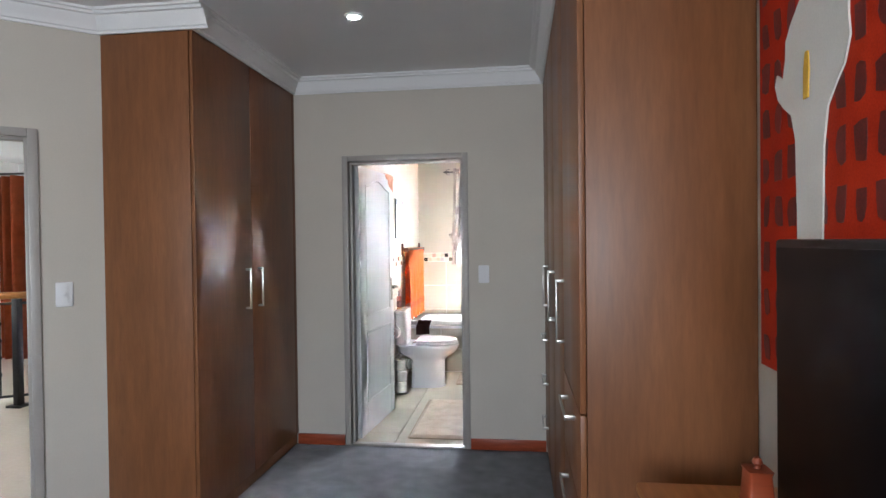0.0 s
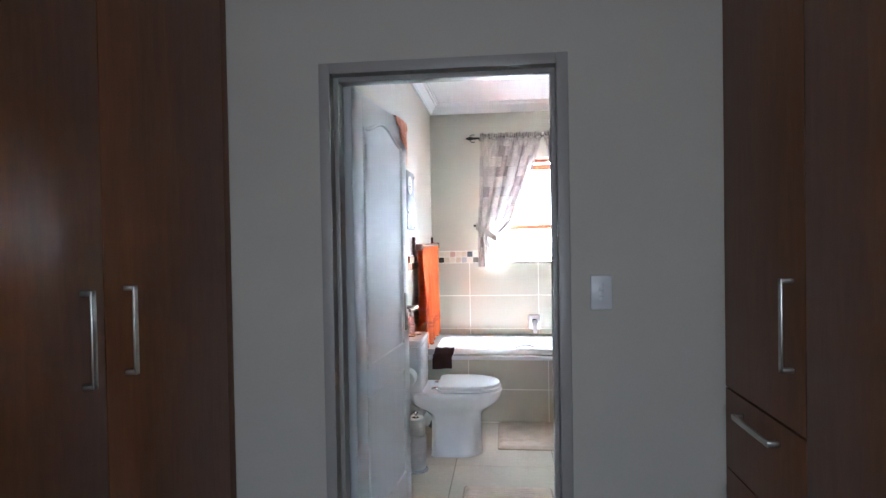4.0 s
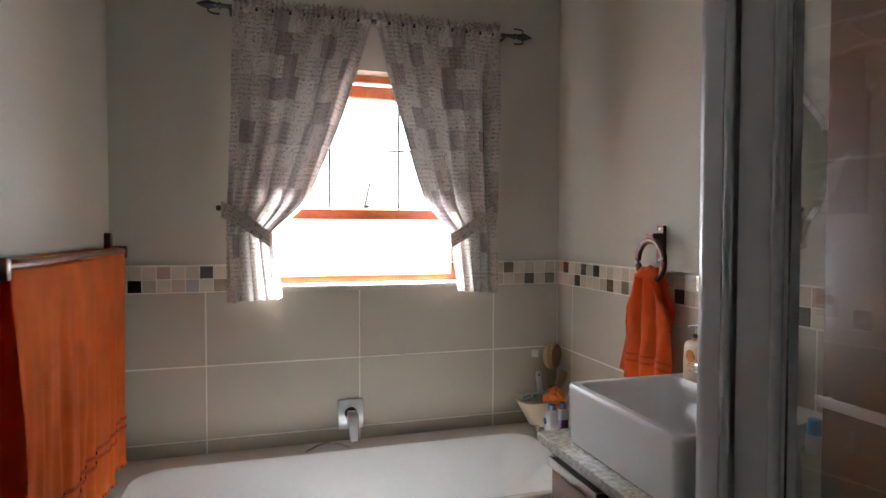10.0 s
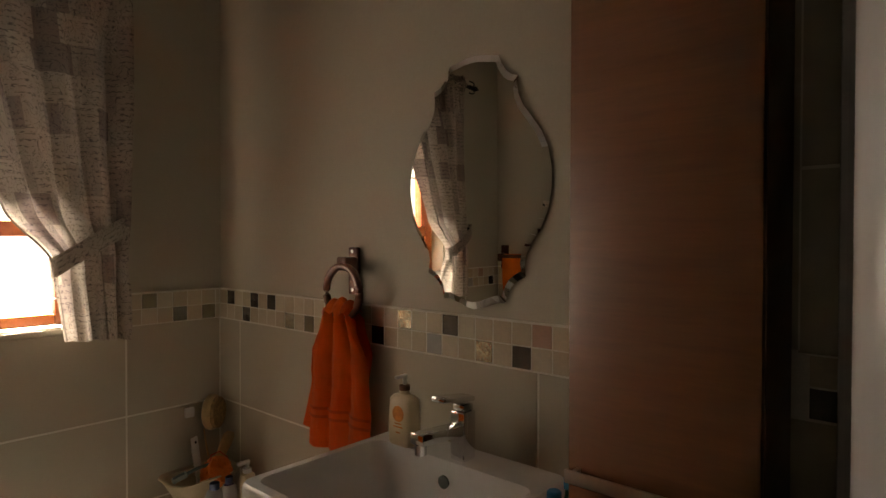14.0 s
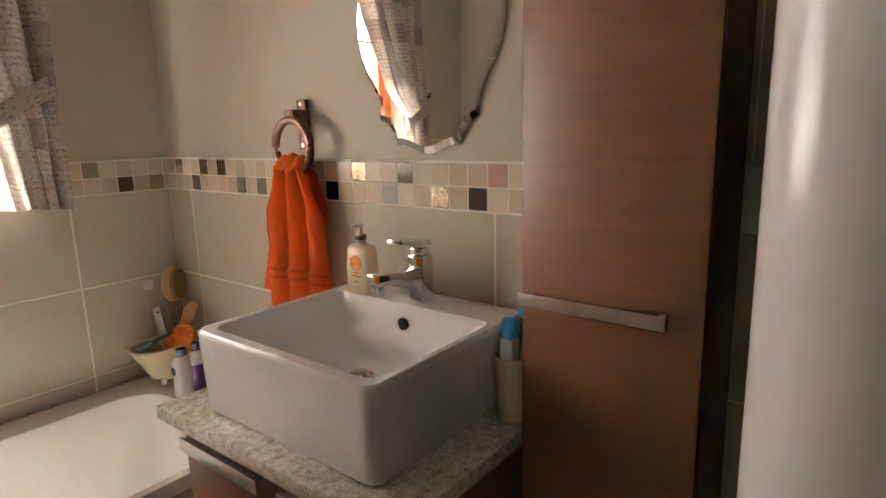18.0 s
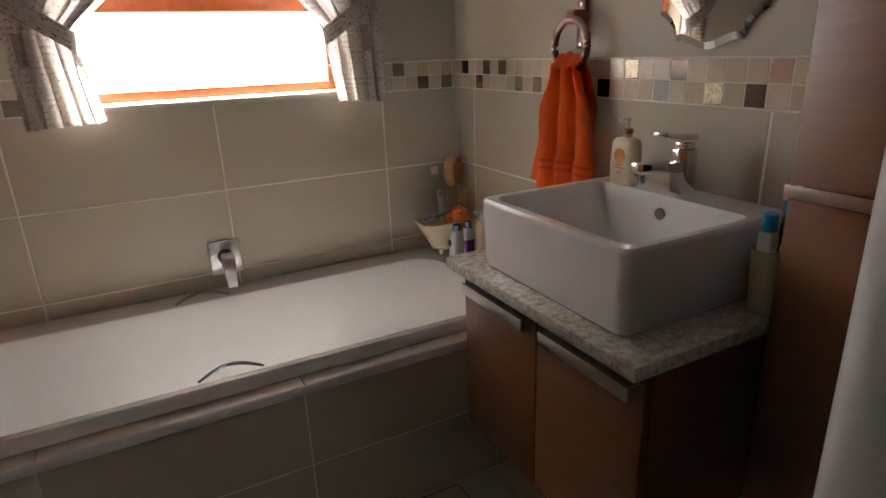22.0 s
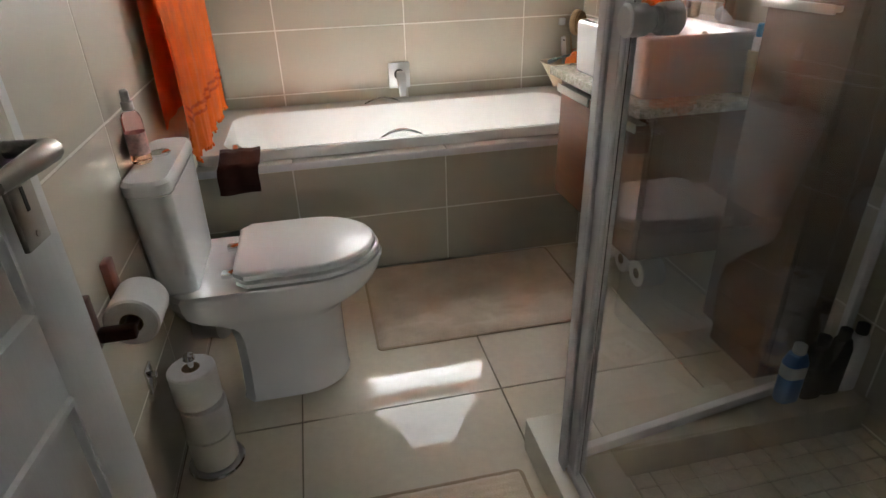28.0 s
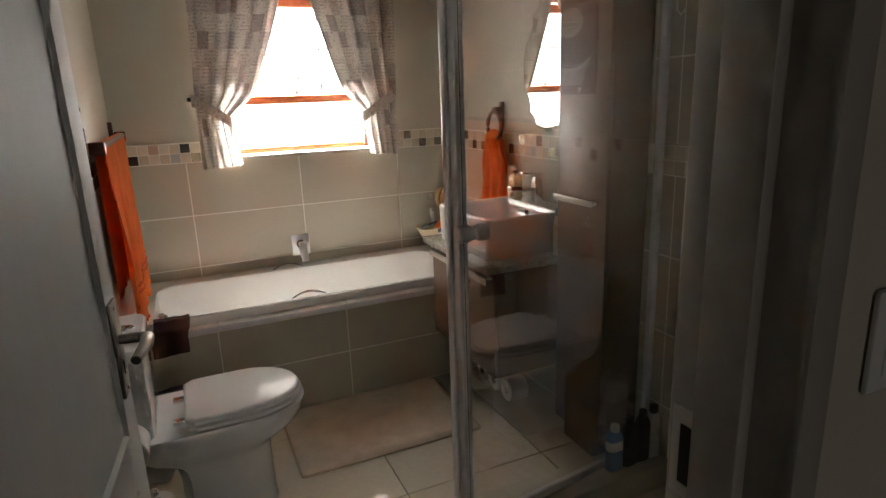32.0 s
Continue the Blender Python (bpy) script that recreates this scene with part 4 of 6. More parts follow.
part("lid", loft([dee(x0, x1, hy, z) for z, x0, x1, hy in ((0.447, -1.04, -0.65, 0.164), (0.449, -1.045, -0.643, 0.17), (0.462, -1.045, -0.643, 0.17), (0.467, -1.041, -0.648, 0.166), (0.469, -1.034, -0.656, 0.158))]), SEATPLASTIC, wc, "glossy white closed lid")
for s in (-1, 1):
    part("hinge_block", box(-1.085, TY + s * 0.085 - 0.014, 0.4235, -1.03, TY + s * 0.085 + 0.014, 0.440, 0.004), CHROME, wc, "chrome lid hinge")
CC, CYY = -1.184, 5.272
part("cistern", loft([rounded(x, y, hx, hy, r, z, 4) for z, x, y, hx, hy, r in ((0.424, -1.188, 5.30, 0.050, 0.150, 0.025), (0.44, -1.188, 5.30, 0.051, 0.156, 0.025), (0.725, CC, CYY, 0.054, 0.182, 0.03))]), CERAMIC, wc)
lid_c = part("cistern_lid", loft([rounded(CC, CYY, hx, hy, 0.034, z, 4) for z, hx, hy in ((0.727, 0.053, 0.187), (0.732, 0.0555, 0.191), (0.757, 0.0555, 0.191), (0.766, 0.049, 0.184))]), CERAMIC, wc)
bm = lathe(-1.186, CYY + 0.035, [(0.028, 0.766), (0.028, 0.770), (0.024, 0.773), (0.001, 0.774)], 20)
part("flush_button", bm, CHROME, lid_c, "round chrome flush button")
bm = tube([(-1.225, TY + 0.05, 0.2), (-1.17, TY + 0.05, 0.2), (-1.13, TY + 0.03, 0.2)], 0.05, 14)
part("outlet_pipe", bm, WHITEPLASTIC, wc)
mist = thing("spray_bottle", (-1.2145, 5.245, 0.766), "clear plastic bottle of pink mist standing on the cistern", "bottle")
PINK = glass("pink_liquid", (0.97, 0.66, 0.66), 0.05, 1.12)
part("bottle_body", lathe(-1.2145, 5.245, [(0.024, 0.829), (0.024, 0.875), (0.02, 0.890), (0.012, 0.898)], 20), PINK, mist, "pink see-through bottle")
part("liquid", lathe(-1.2145, 5.245, [(0.021, 0.7668), (0.024, 0.769), (0.024, 0.8285)], 20), glass("peach_liquid", (0.97, 0.60, 0.38), 0.05, 1.12), mist, "peach-coloured liquid")
part("label_band", loft([circle((-1.2145, 5.245, z), 0.0246, "z", 20) for z in (0.790, 0.845)], caps=(False, False)), material("rose_label", (0.80, 0.50, 0.47), 0.4, 0, 0.25, 40, 120, 0), mist)
part("spray_cap", lathe(-1.2145, 5.245, [(0.012, 0.899), (0.014, 0.902), (0.014, 0.920), (0.010, 0.922), (0.010, 0.945), (0.006, 0.950)], 16), WHITEPLASTIC, mist)


def paper_roll(name, c, axis, length, r, label, parent=None):
    ring = lambda d, rr_: circle((c[0] + (d if axis == "x" else 0), c[1] + (d if axis == "y" else 0), c[2] + (d if axis == "z" else 0)), rr_, axis, 28)
    h = length / 2
    ob = parent or thing(name, (c[0], c[1], c[2] - (h if axis == "z" else r)), label, "toilet paper")
    part("paper", loft([ring(-h, 0.022), ring(-h, r - 0.004), ring(-h + 0.004, r), ring(h - 0.004, r), ring(h, r - 0.004), ring(h, 0.022)], caps=(False, False)), PAPER, ob)
    part("core", loft([ring(-h, 0.0215), ring(h, 0.0215), ring(h, 0.0195), ring(-h, 0.0195)], caps=(False, False)), material("cardboard", (0.3, 0.22, 0.14), 0.9, 0, 0.1, 20, 100, 0.1) if "cardboard" not in bpy.data.materials else bpy.data.materials["cardboard"], ob)
    return ob


holder = thing("toilet_roll_holder", (XL, 4.80, 0.61), "dark wooden toilet roll holder on the tiled wall", "roll holder")
for y in (4.722, 4.878):
    part("bracket", box(XL + 0.0006, y - 0.02, 0.57, XL + 0.018, y + 0.02, 0.68, 0.004), DARKWOOD, holder)
    part("arm", box(XL + 0.018, y - 0.012, 0.585, XL + 0.085, y + 0.012, 0.612, 0.005), DARKWOOD, holder)
part("spindle", rod((XL + 0.068, 4.73, 0.598), (XL + 0.068, 4.87, 0.598), 0.012, 12), DARKWOOD, holder)
paper_roll("toilet_roll", (XL + 0.068, 4.80, 0.598), "y", 0.10, 0.052, "white toilet roll on the wooden holder")
keeper = thing("roll_stand", (-1.15, 4.955, 0), "chrome floor stand for spare toilet rolls", "roll stand")
part("base", lathe(-1.15, 4.955, [(0.072, 0.001), (0.074, 0.006), (0.07, 0.010), (0.001, 0.012)], 24), CHROME, keeper)
part("pole", rod((-1.15, 4.955, 0.01), (-1.15, 4.955, 0.345), 0.008, 10), CHROME, keeper)
part("tip", lathe(-1.15, 4.955, [(0.004, 0.343), (0.015, 0.350), (0.012, 0.362), (0.001, 0.366)], 14), CHROME, keeper)
for i, (dx, dy) in enumerate(((0, 0), (0.004, -0.003), (-0.003, 0.004))):
    paper_roll("toilet_roll", (-1.15 + dx, 4.955 + dy, 0.065 + 0.103 * i), "z", 0.10, 0.058, "white spare toilet roll stacked on the stand")
brush = thing("waste_bin", (-1.095, 5.80, 0), "small dark grey round bin with a lid between toilet and bath", "bin")
BINGREY = material("dark_grey_plastic", (0.05, 0.046, 0.043), 0.35, 0, 0.1, 8, 80, 0.02)
part("body", lathe(-1.095, 5.80, [(0.09, 0.001), (0.095, 0.01), (0.108, 0.235)], 28), BINGREY, brush)
part("lid", lathe(-1.095, 5.80, [(0.112, 0.236), (0.114, 0.244), (0.108, 0.255), (0.07, 0.268), (0.002, 0.272)], 28), BINGREY, brush, "slightly domed grey lid")
valve = thing("stop_valve", (XL, 4.93, 0.33), "small chrome plate low on the tiled wall", "valve")
part("plate", box(XL + 0.0006, 4.90, 0.30, XL + 0.007, 4.945, 0.37, 0.002), CHROME, valve)
part("spindle", rod((XL + 0.007, 4.922, 0.345), (XL + 0.02, 4.922, 0.345), 0.008, 12), CHROME, valve)

# ---- towel rail and bath towel ----
bar = thing("towel_rail", (XL, 6.0, 1.33), "dark wooden towel rail on the painted wall", "towel rail")
for y in (5.57, 6.598):
    part("bracket", box(XL - 0.0074, y - 0.022, 1.28, XL + 0.014, y + 0.022, 1.42, 0.004), DARKWOOD, bar)
    part("arm", box(XL + 0.014, y - 0.014, 1.325, XL + 0.066, y + 0.014, 1.372, 0.006), DARKWOOD, bar)
part("bar", rod((XL + 0.049, 5.558, 1.352), (XL + 0.049, 6.61, 1.352), 0.013, 14), DARKWOOD, bar)
towel = thing("bath_towel", (XL + 0.07, 6.0, 1.37), "large orange towel with a fringed border hanging over the rail", "towel")


def bath_towel(u, v):
    """Over the bar, and a front drop with fine pleats and one corner drawn up."""
    front = 0.735 + 0.030 * u + 0.010 * math.sin(5 * u) - 0.13 * max(0.0, 1 - u / 0.13)
    s = -0.05 + v * (0.05 + front)
    low = smoothstep(0.03, 0.5, abs(s))
    ripple = low * (0.0065 * math.sin(u * 58 + 1.2 * math.sin(3 * v + 4 * u)) + 0.004 * math.sin(u * 97 + 1) + 0.008 * math.sin(u * 17 + 2 * v))
    if s < 0:
        return (XL + 0.038, 5.597 + 0.985 * u, 1.37 + s)
    hem = smoothstep(0.5, 0.72, s)
    y = 5.597 + 0.985 * u - 0.035 * smoothstep(0.2, 0.7, s) * (1 - u) - 0.10 * smoothstep(0.1, 0.75, s) * u
    x = XL + 0.060 + 0.006 * low + ripple + 0.008 * smoothstep(0.1, 0.7, s) * (1 - 0.5 * u)
    return (x, y + 0.006 * low * math.sin(u * 9), 1.37 - s + 0.008 * math.sin(u * 31) * hem)


part("towel", sheet(bath_towel, 110, 50, 0.006), ORANGE, towel)
part("back_drop", sheet(lambda u, v: (XL + 0.026 + 0.004 * math.sin(u * 40 + v), 5.588 + 0.95 * u - 0.05 * (1 - u) * v, 1.325 - 0.56 * v + 0.01 * math.sin(u * 9)), 60, 12, 0.006), ORANGE, towel)
for i in range(46):
    u0 = (i + 0.5) / 46
    p = Vector(bath_towel(u0, 1.0))
    part("fringe_tassel", loft([circle((p.x + 0.002 * math.sin(i * 2.3) * k, p.y + 0.004 * math.sin(i * 1.7) * k, p.z + 0.004 - 0.014 * k), rr, "z", 6) for k, rr in ((0, 0.0035), (0.3, 0.0042), (0.8, 0.005), (1.0, 0.002))]), ORANGE, towel)
BAND = cloth("towel_border", (0.66, 0.10, 0.01), (0.45, 0.055, 0.005), 900, bump=1.0)
for s0 in (0.80, 0.835):
    part("woven_band", sheet(lambda u, v, s0=s0: tuple(Vector(bath_towel(0.1 + 0.9 * u, s0 + 0.014 * v)) + Vector((0.0045, 0, 0))), 90, 2, 0.003), BAND, towel, "darker woven border band")

# ---- picture ----
pic = thing("bath_picture", (XL, 5.425, 1.65), "dark canvas picture of a roll-top bath with an oval label", "picture")
BLACKBOARD = material("charcoal_canvas", (0.035, 0.033, 0.036), 0.6, 0, 0.25, 10, 160, 0.15)
CHALK = material("chalk_white", (0.62, 0.60, 0.57), 0.7, 0, 0.12, 25, 160, 0.1)
CHALK2 = material("grey_crackle", (0.40, 0.39, 0.38), 0.7, 0, 0.45, 60, 200, 0.1)
QX = XL - 0.0074
part("canvas", box(QX, 5.250, 1.472, QX + 0.010, 5.600, 1.868, 0.002), BLACKBOARD, pic)
ov = [(5.425 + 0.085 * math.cos(a), 1.774 + 0.062 * math.sin(a)) for a in [2 * math.pi * i / 36 for i in range(36)]]
part("oval_label", prism(ov, "x", QX + 0.010, QX + 0.0115), CHALK, pic, "white oval label")
for i, (w, z) in enumerate(((0.05, 1.786), (0.11, 1.765), (0.07, 1.747))):
    part("writing_bar", box(QX + 0.0115, 5.425 - w / 2, z - 0.004, QX + 0.0125, 5.425 + w / 2, z + 0.004), BLACKBOARD, pic)
bath_o = [(-0.125, 0.05), (-0.06, 0.02), (0.06, 0.02), (0.125, 0.05), (0.11, 0.01), (0.095, -0.03), (0.072, -0.045), (-0.072, -0.045), (-0.095, -0.03), (-0.11, 0.01)]
part("painted_bath", prism([(5.425 + u, 1.555 + v) for u, v in bath_o], "x", QX + 0.010, QX + 0.0112), CHALK2, pic, "grey painted bath")
arc = [(-0.142 + 0.284 * i / 12, 0.022 + 0.045 * (2 * i / 12 - 1) ** 2) for i in range(13)]
part("painted_rim", prism([(5.425 + u, 1.555 + w + 0.006) for u, w in arc] + [(5.425 + u * 0.97, 1.555 + w - 0.014) for u, w in arc[::-1]], "x", QX + 0.0114, QX + 0.0126), CHALK, pic, "white painted rim")
for s in (-1, 1):
    part("painted_foot", prism([(5.425 + s * 0.07 + u, 1.487 + v) for u, v in ((-0.014, 0.016), (0.014, 0.016), (0.008, -0.008), (-0.008, -0.008))], "x", QX + 0.010, QX + 0.0112), CHALK, pic)
    for z in (1.477, 1.853):
        pts = [(QX + 0.0115, 5.425 + s * (0.158 - 0.028 * math.cos(a)), z + (0.022 * math.sin(a)) * (1 if z < 1.6 else -1)) for a in [i * 0.45 for i in range(8)]]
        part("corner_scroll", tube(pts, 0.0014, 5), CHALK2, pic)

# ---- curtains ----
def curtain_material():
    m = cloth("printed_curtain", (0.60, 0.54, 0.48), (0.52, 0.46, 0.41), 800, through=0.045, bump=0.3)
    n, link = m.node_tree.nodes, m.node_tree.links.new
    hue = next(x for x in n if x.type == "HUE_SAT")
    uvn = n.new("ShaderNodeUVMap")
    uvn.uv_map = "cloth"
    patch = n.new("ShaderNodeTexBrick")
    patch.inputs["Scale"].default_value = 1.0
    patch.inputs["Mortar Size"].default_value = 0.0
    patch.inputs["Brick Width"].default_value, patch.inputs["Row Height"].default_value = 0.105, 0.085
    patch.offset = 0.37
    patch.inputs["Color1"].default_value, patch.inputs["Color2"].default_value = (0.0, 0.0, 0.0, 1), (1, 1, 1, 1)
    link(uvn.outputs["UV"], patch.inputs["Vector"])
    tone = n.new("ShaderNodeValToRGB")
    tone.color_ramp.interpolation = "CONSTANT"
    e = tone.color_ramp.elements
    e[0].position, e[0].color = 0.0, (0.47, 0.41, 0.355, 1)
    e[1].position, e[1].color = 0.35, (0.40, 0.345, 0.305, 1)
    for p, c in ((0.62, (0.52, 0.455, 0.40, 1)), (0.80, (0.26, 0.212, 0.195, 1)), (0.9, (0.32, 0.27, 0.25, 1))):
        x = e.new(p)
        x.color = c
    link(patch.outputs["Color"], tone.inputs["Fac"])
    # faint lines of script, and larger sketched figures
    mp = n.new("ShaderNodeMapping")
    mp.inputs["Scale"].default_value = (55, 260, 1)
    link(uvn.outputs["UV"], mp.inputs["Vector"])
    script = n.new("ShaderNodeTexNoise")
    script.inputs["Scale"].default_value, script.inputs["Detail"].default_value = 1.0, 3
    link(mp.outputs["Vector"], script.inputs["Vector"])
    row = n.new("ShaderNodeTexWave")
    row.bands_direction, row.inputs["Scale"].default_value = "Y", 18
    link(uvn.outputs["UV"], row.inputs["Vector"])
    where = n.new("ShaderNodeTexNoise")
    where.inputs["Scale"].default_value = 11
    link(uvn.outputs["UV"], where.inputs["Vector"])
    figure = n.new("ShaderNodeTexNoise")
    figure.inputs["Scale"].default_value, figure.inputs["Detail"].default_value, figure.inputs["Distortion"].default_value = 26, 2, 2.2
    link(uvn.outputs["UV"], figure.inputs["Vector"])

    def math_node(op, a, b):
        x = n.new("ShaderNodeMath")
        x.operation = op
        for i, v in enumerate((a, b)):
            if isinstance(v, float):
                x.inputs[i].default_value = v
            else:
                link(v, x.inputs[i])
        return x.outputs[0]

    ink = math_node("MULTIPLY", math_node("GREATER_THAN", script.outputs["Fac"], 0.53), math_node("GREATER_THAN", row.outputs["Fac"], 0.5))
    ink = math_node("MULTIPLY", ink, math_node("GREATER_THAN", where.outputs["Fac"], 0.5))
    line = math_node("LESS_THAN", math_node("ABSOLUTE", math_node("SUBTRACT", figure.outputs["Fac"], 0.5), 0.0), 0.016)
    line = math_node("MULTIPLY", line, math_node("LESS_THAN", where.outputs["Fac"], 0.52))
    ink = math_node("MULTIPLY", math_node("MAXIMUM", ink, line), 0.75)
    mixc = n.new("ShaderNodeMix")
    mixc.data_type = "RGBA"
    link(ink, mixc.inputs["Factor"])
    link(tone.outputs["Color"], mixc.inputs["A"])
    mixc.inputs["B"].default_value = (0.09, 0.075, 0.08, 1)
    link(mixc.outputs["Result"], hue.inputs["Color"])
    return m


CURTAIN = curtain_material()


def with_uv(ob, wide, high, nu, nv):
    """Lays the cloth's own width and drop on the mesh as a map."""
    me = ob.data
    layer = me.uv_layers.new(name="cloth")
    count = (nu + 1) * (nv + 1)
    for loop in me.loops:
        k = loop.vertex_index % count
        layer.data[loop.index].uv = (wide * (k % (nu + 1)) / nu, high * (1 - (k // (nu + 1)) / nv))
    return ob


def curtain_panel(side):
    """side -1: held back to the left; +1: to the right. outer, inner: the cloth's two edges down its length."""
    out_top, out_tie, out_low = (-0.80, -0.835, -0.835) if side < 0 else (0.285, 0.262, 0.265)
    in_top, in_tie, in_low = (-0.262, -0.66, -0.622) if side < 0 else (-0.262, 0.055, 0.085)
    top, tie, low = 2.312, 1.405, 1.152 if side < 0 else 1.164
    nu, nv = 96, 60

    def place(u, v):
        z = top + (low - top) * v
        if z > tie:
            k = (top - z) / (top - tie)
            bulge = 0.055 * math.sin(math.pi * k) * (1 if side < 0 else -1)
            outer = out_top + (out_tie - out_top) * k
            inner = in_top + (in_tie - in_top) * (0.80 * k ** 1.1 + 0.20 * smoothstep(0.84, 1.0, k)) + bulge * 0.2
        else:
            k = (tie - z) / (tie - low)
            outer, inner = out_tie + (out_low - out_tie) * k, in_tie + (in_low - in_tie) * k
        gather = 1 - 0.55 * math.exp(-((z - tie) / 0.09) ** 2)
        drop = smoothstep(2.25, 1.95, z)
        bend = u + 0.035 * noise.noise((u * 3, v * 2.2, side * 5)) + 0.02 * noise.noise((u * 7, v * 3, 9))
        wide = 0.6 * math.sin(bend * 31 + side) + 0.5 * math.sin(bend * 19 + 2.1 * side) + 0.45 * noise.noise((bend * 14, v * 1.6, 4 + side))
        folds = wide * (0.008 + 0.021 * drop) * gather + 0.003 * math.sin(bend * 83 + 3 * v) * (1 - 0.5 * drop)
        if z > 2.245:
            folds = 0.006 * math.sin(u * 150 + 2 * math.sin(u * 23)) + 0.005 * math.sin(u * 61)
        x = outer + (inner - outer) * u + 0.006 * math.cos(bend * 31 + side) * drop + 0.004 * noise.noise((u * 2, v * 6, 7))
        zz = z + (0.007 * math.sin(u * 150 + 1) + 0.004 * math.sin(u * 43) if v < 0.02 else 0) + (0.007 * noise.noise((u * 9, 0, side)) if v > 0.97 else 0) + 0.012 * u * (k if z <= tie else 0)
        return (x, 6.565 - folds - 0.016 * (1 if abs(z - 2.272) < 0.012 else 0), zz)

    return place, nu, nv


cur = thing("curtain", (-0.27, 6.565, 1.18), "pair of grey-beige printed curtains tied back at the window", "curtain")
for side in (-1, 1):
    f, nu, nv = curtain_panel(side)
    ob = part("curtain_panel", sheet(f, nu, nv, 0), CURTAIN, cur)
    with_uv(ob, 0.95, 1.13, nu, nv)
    hook, inner = (-0.848, -0.655) if side < 0 else (0.262, 0.06)

    def band(u, v, hook=hook, inner=inner):
        a = math.pi * u
        x = hook + (inner - hook) * (0.5 - 0.5 * math.cos(a))
        z = 1.512 - 0.125 * (0.5 - 0.5 * math.cos(a)) ** 1.2
        return (x, 6.585 - 0.058 * math.sin(a) ** 0.6 if 0 < u < 1 else 6.585, z + 0.028 - 0.062 * v)

    ob = part("tie_back", sheet(band, 30, 4, 0), CURTAIN, cur)
    with_uv(ob, 0.4, 0.07, 30, 4)
pole = thing("curtain_rod", (-0.24, 6.565, 2.272), "black iron curtain rod with fleur-de-lis ends", "curtain rod")
part("rod", rod((-0.84, 6.565, 2.272), (0.345, 6.565, 2.272), 0.008, 10), BLACKIRON, pole)
for s, x in ((-1, -0.84), (1, 0.345)):
    bm = loft([circle((x + s * d, 6.565, 2.272), r, "x", 10) for d, r in ((0, 0.011), (0.01, 0.013), (0.014, 0.008), (0.03, 0.009), (0.05, 0.016), (0.065, 0.012), (0.088, 0.002))])
    for t in (-1, 1):
        tube([(x + s * (0.018 + 0.03 * math.sin(a)), 6.565, 2.272 + t * (0.008 + 0.024 * (1 - math.cos(a)) / 2)) for a in [i * 0.45 for i in range(9)]], 0.0035, 6, bm)
    part("finial", bm, BLACKIRON, pole, "fleur-de-lis finial")
    part("wall_bracket", rod((x - s * 0.03, 6.565, 2.272), (x - s * 0.03, YF + 0.0075, 2.272), 0.006, 8), BLACKIRON, pole)
for x in (-0.856, 0.27):
    hk = thing("tieback_hook", (x, YF, 1.515), "small black iron tie-back hook", "hook")
    bm = rod((x, YF + 0.0075, 1.515), (x, 6.585, 1.515), 0.005, 8)
    lathe(x, 6.58, [(0.001, 1.503), (0.011, 1.508), (0.011, 1.522), (0.001, 1.527)], 10, bm)
    part("stem", bm, BLACKIRON, hk)

# ---- mirror ----
mir = thing("wall_mirror", (XR, 5.467, 1.29), "frameless wavy mirror with a ground slanting rim", "mirror")
half = [(0.0, -0.29), (0.022, -0.286), (0.05, -0.275), (0.072, -0.269), (0.088, -0.270), (0.094, -0.25), (0.106, -0.231), (0.124, -0.217), (0.141, -0.209), (0.138, -0.188), (0.143, -0.162), (0.158, -0.134), (0.18, -0.104), (0.196, -0.066), (0.205, -0.02), (0.205, 0.022), (0.196, 0.066), (0.18, 0.102), (0.156, 0.134), (0.134, 0.162), (0.122, 0.188), (0.119, 0.210), (0.121, 0.228), (0.104, 0.233), (0.09, 0.244), (0.078, 0.262), (0.070, 0.281), (0.045, 0.286), (0.02, 0.291), (0.0, 0.292)]
outline = half + [(-a, b) for a, b in half[-2:0:-1]]


def ring_at(k, x):
    return [(x - 0.017 * a * k - 0.006 * b * k, 5.467 + a * k, 1.578 + b * k) for a, b in outline]


part("glass", loft([ring_at(0.9435, XR - 0.006), ring_at(0.9435, XR - 0.0058)], caps=(True, True)), MIRROR, mir)
part("bevel", loft([ring_at(1.0, XR + 0.004), ring_at(1.0, XR - 0.0008), ring_at(0.944, XR - 0.0062)], caps=(False, False)), MIRROR, mir, "bevelled mirror rim")

# ---- hand towel on its ring ----
ring = thing("towel_ring", (XR, 5.90, 1.40), "reddish-brown wooden towel ring on the wall", "towel ring")
part("bracket", box(XR - 0.008, 5.878, 1.305, XR + 0.0075, 5.914, 1.436, 0.004), DARKWOOD, ring)
part("arm", box(XR - 0.052, 5.872, 1.372, XR - 0.008, 5.912, 1.41, 0.006), DARKWOOD, ring)
part("hoop", tube([(XR - 0.045, 5.893 + 0.07 * math.sin(a), 1.315 + 0.07 * math.cos(a)) for a in [2 * math.pi * i / 32 for i in range(32)]], 0.011, 10, loop=True), DARKWOOD, ring, "round wooden hoop")
for z in (1.318, 1.424):
    part("screw", loft([circle((XR - d, 5.896, z), 0.005, "x", 10) for d in (0.008, 0.0095)]), SATIN, ring)
hand = thing("hand_towel", (XR - 0.05, 5.90, 0.85), "orange hand towel hung through the wooden ring", "towel")


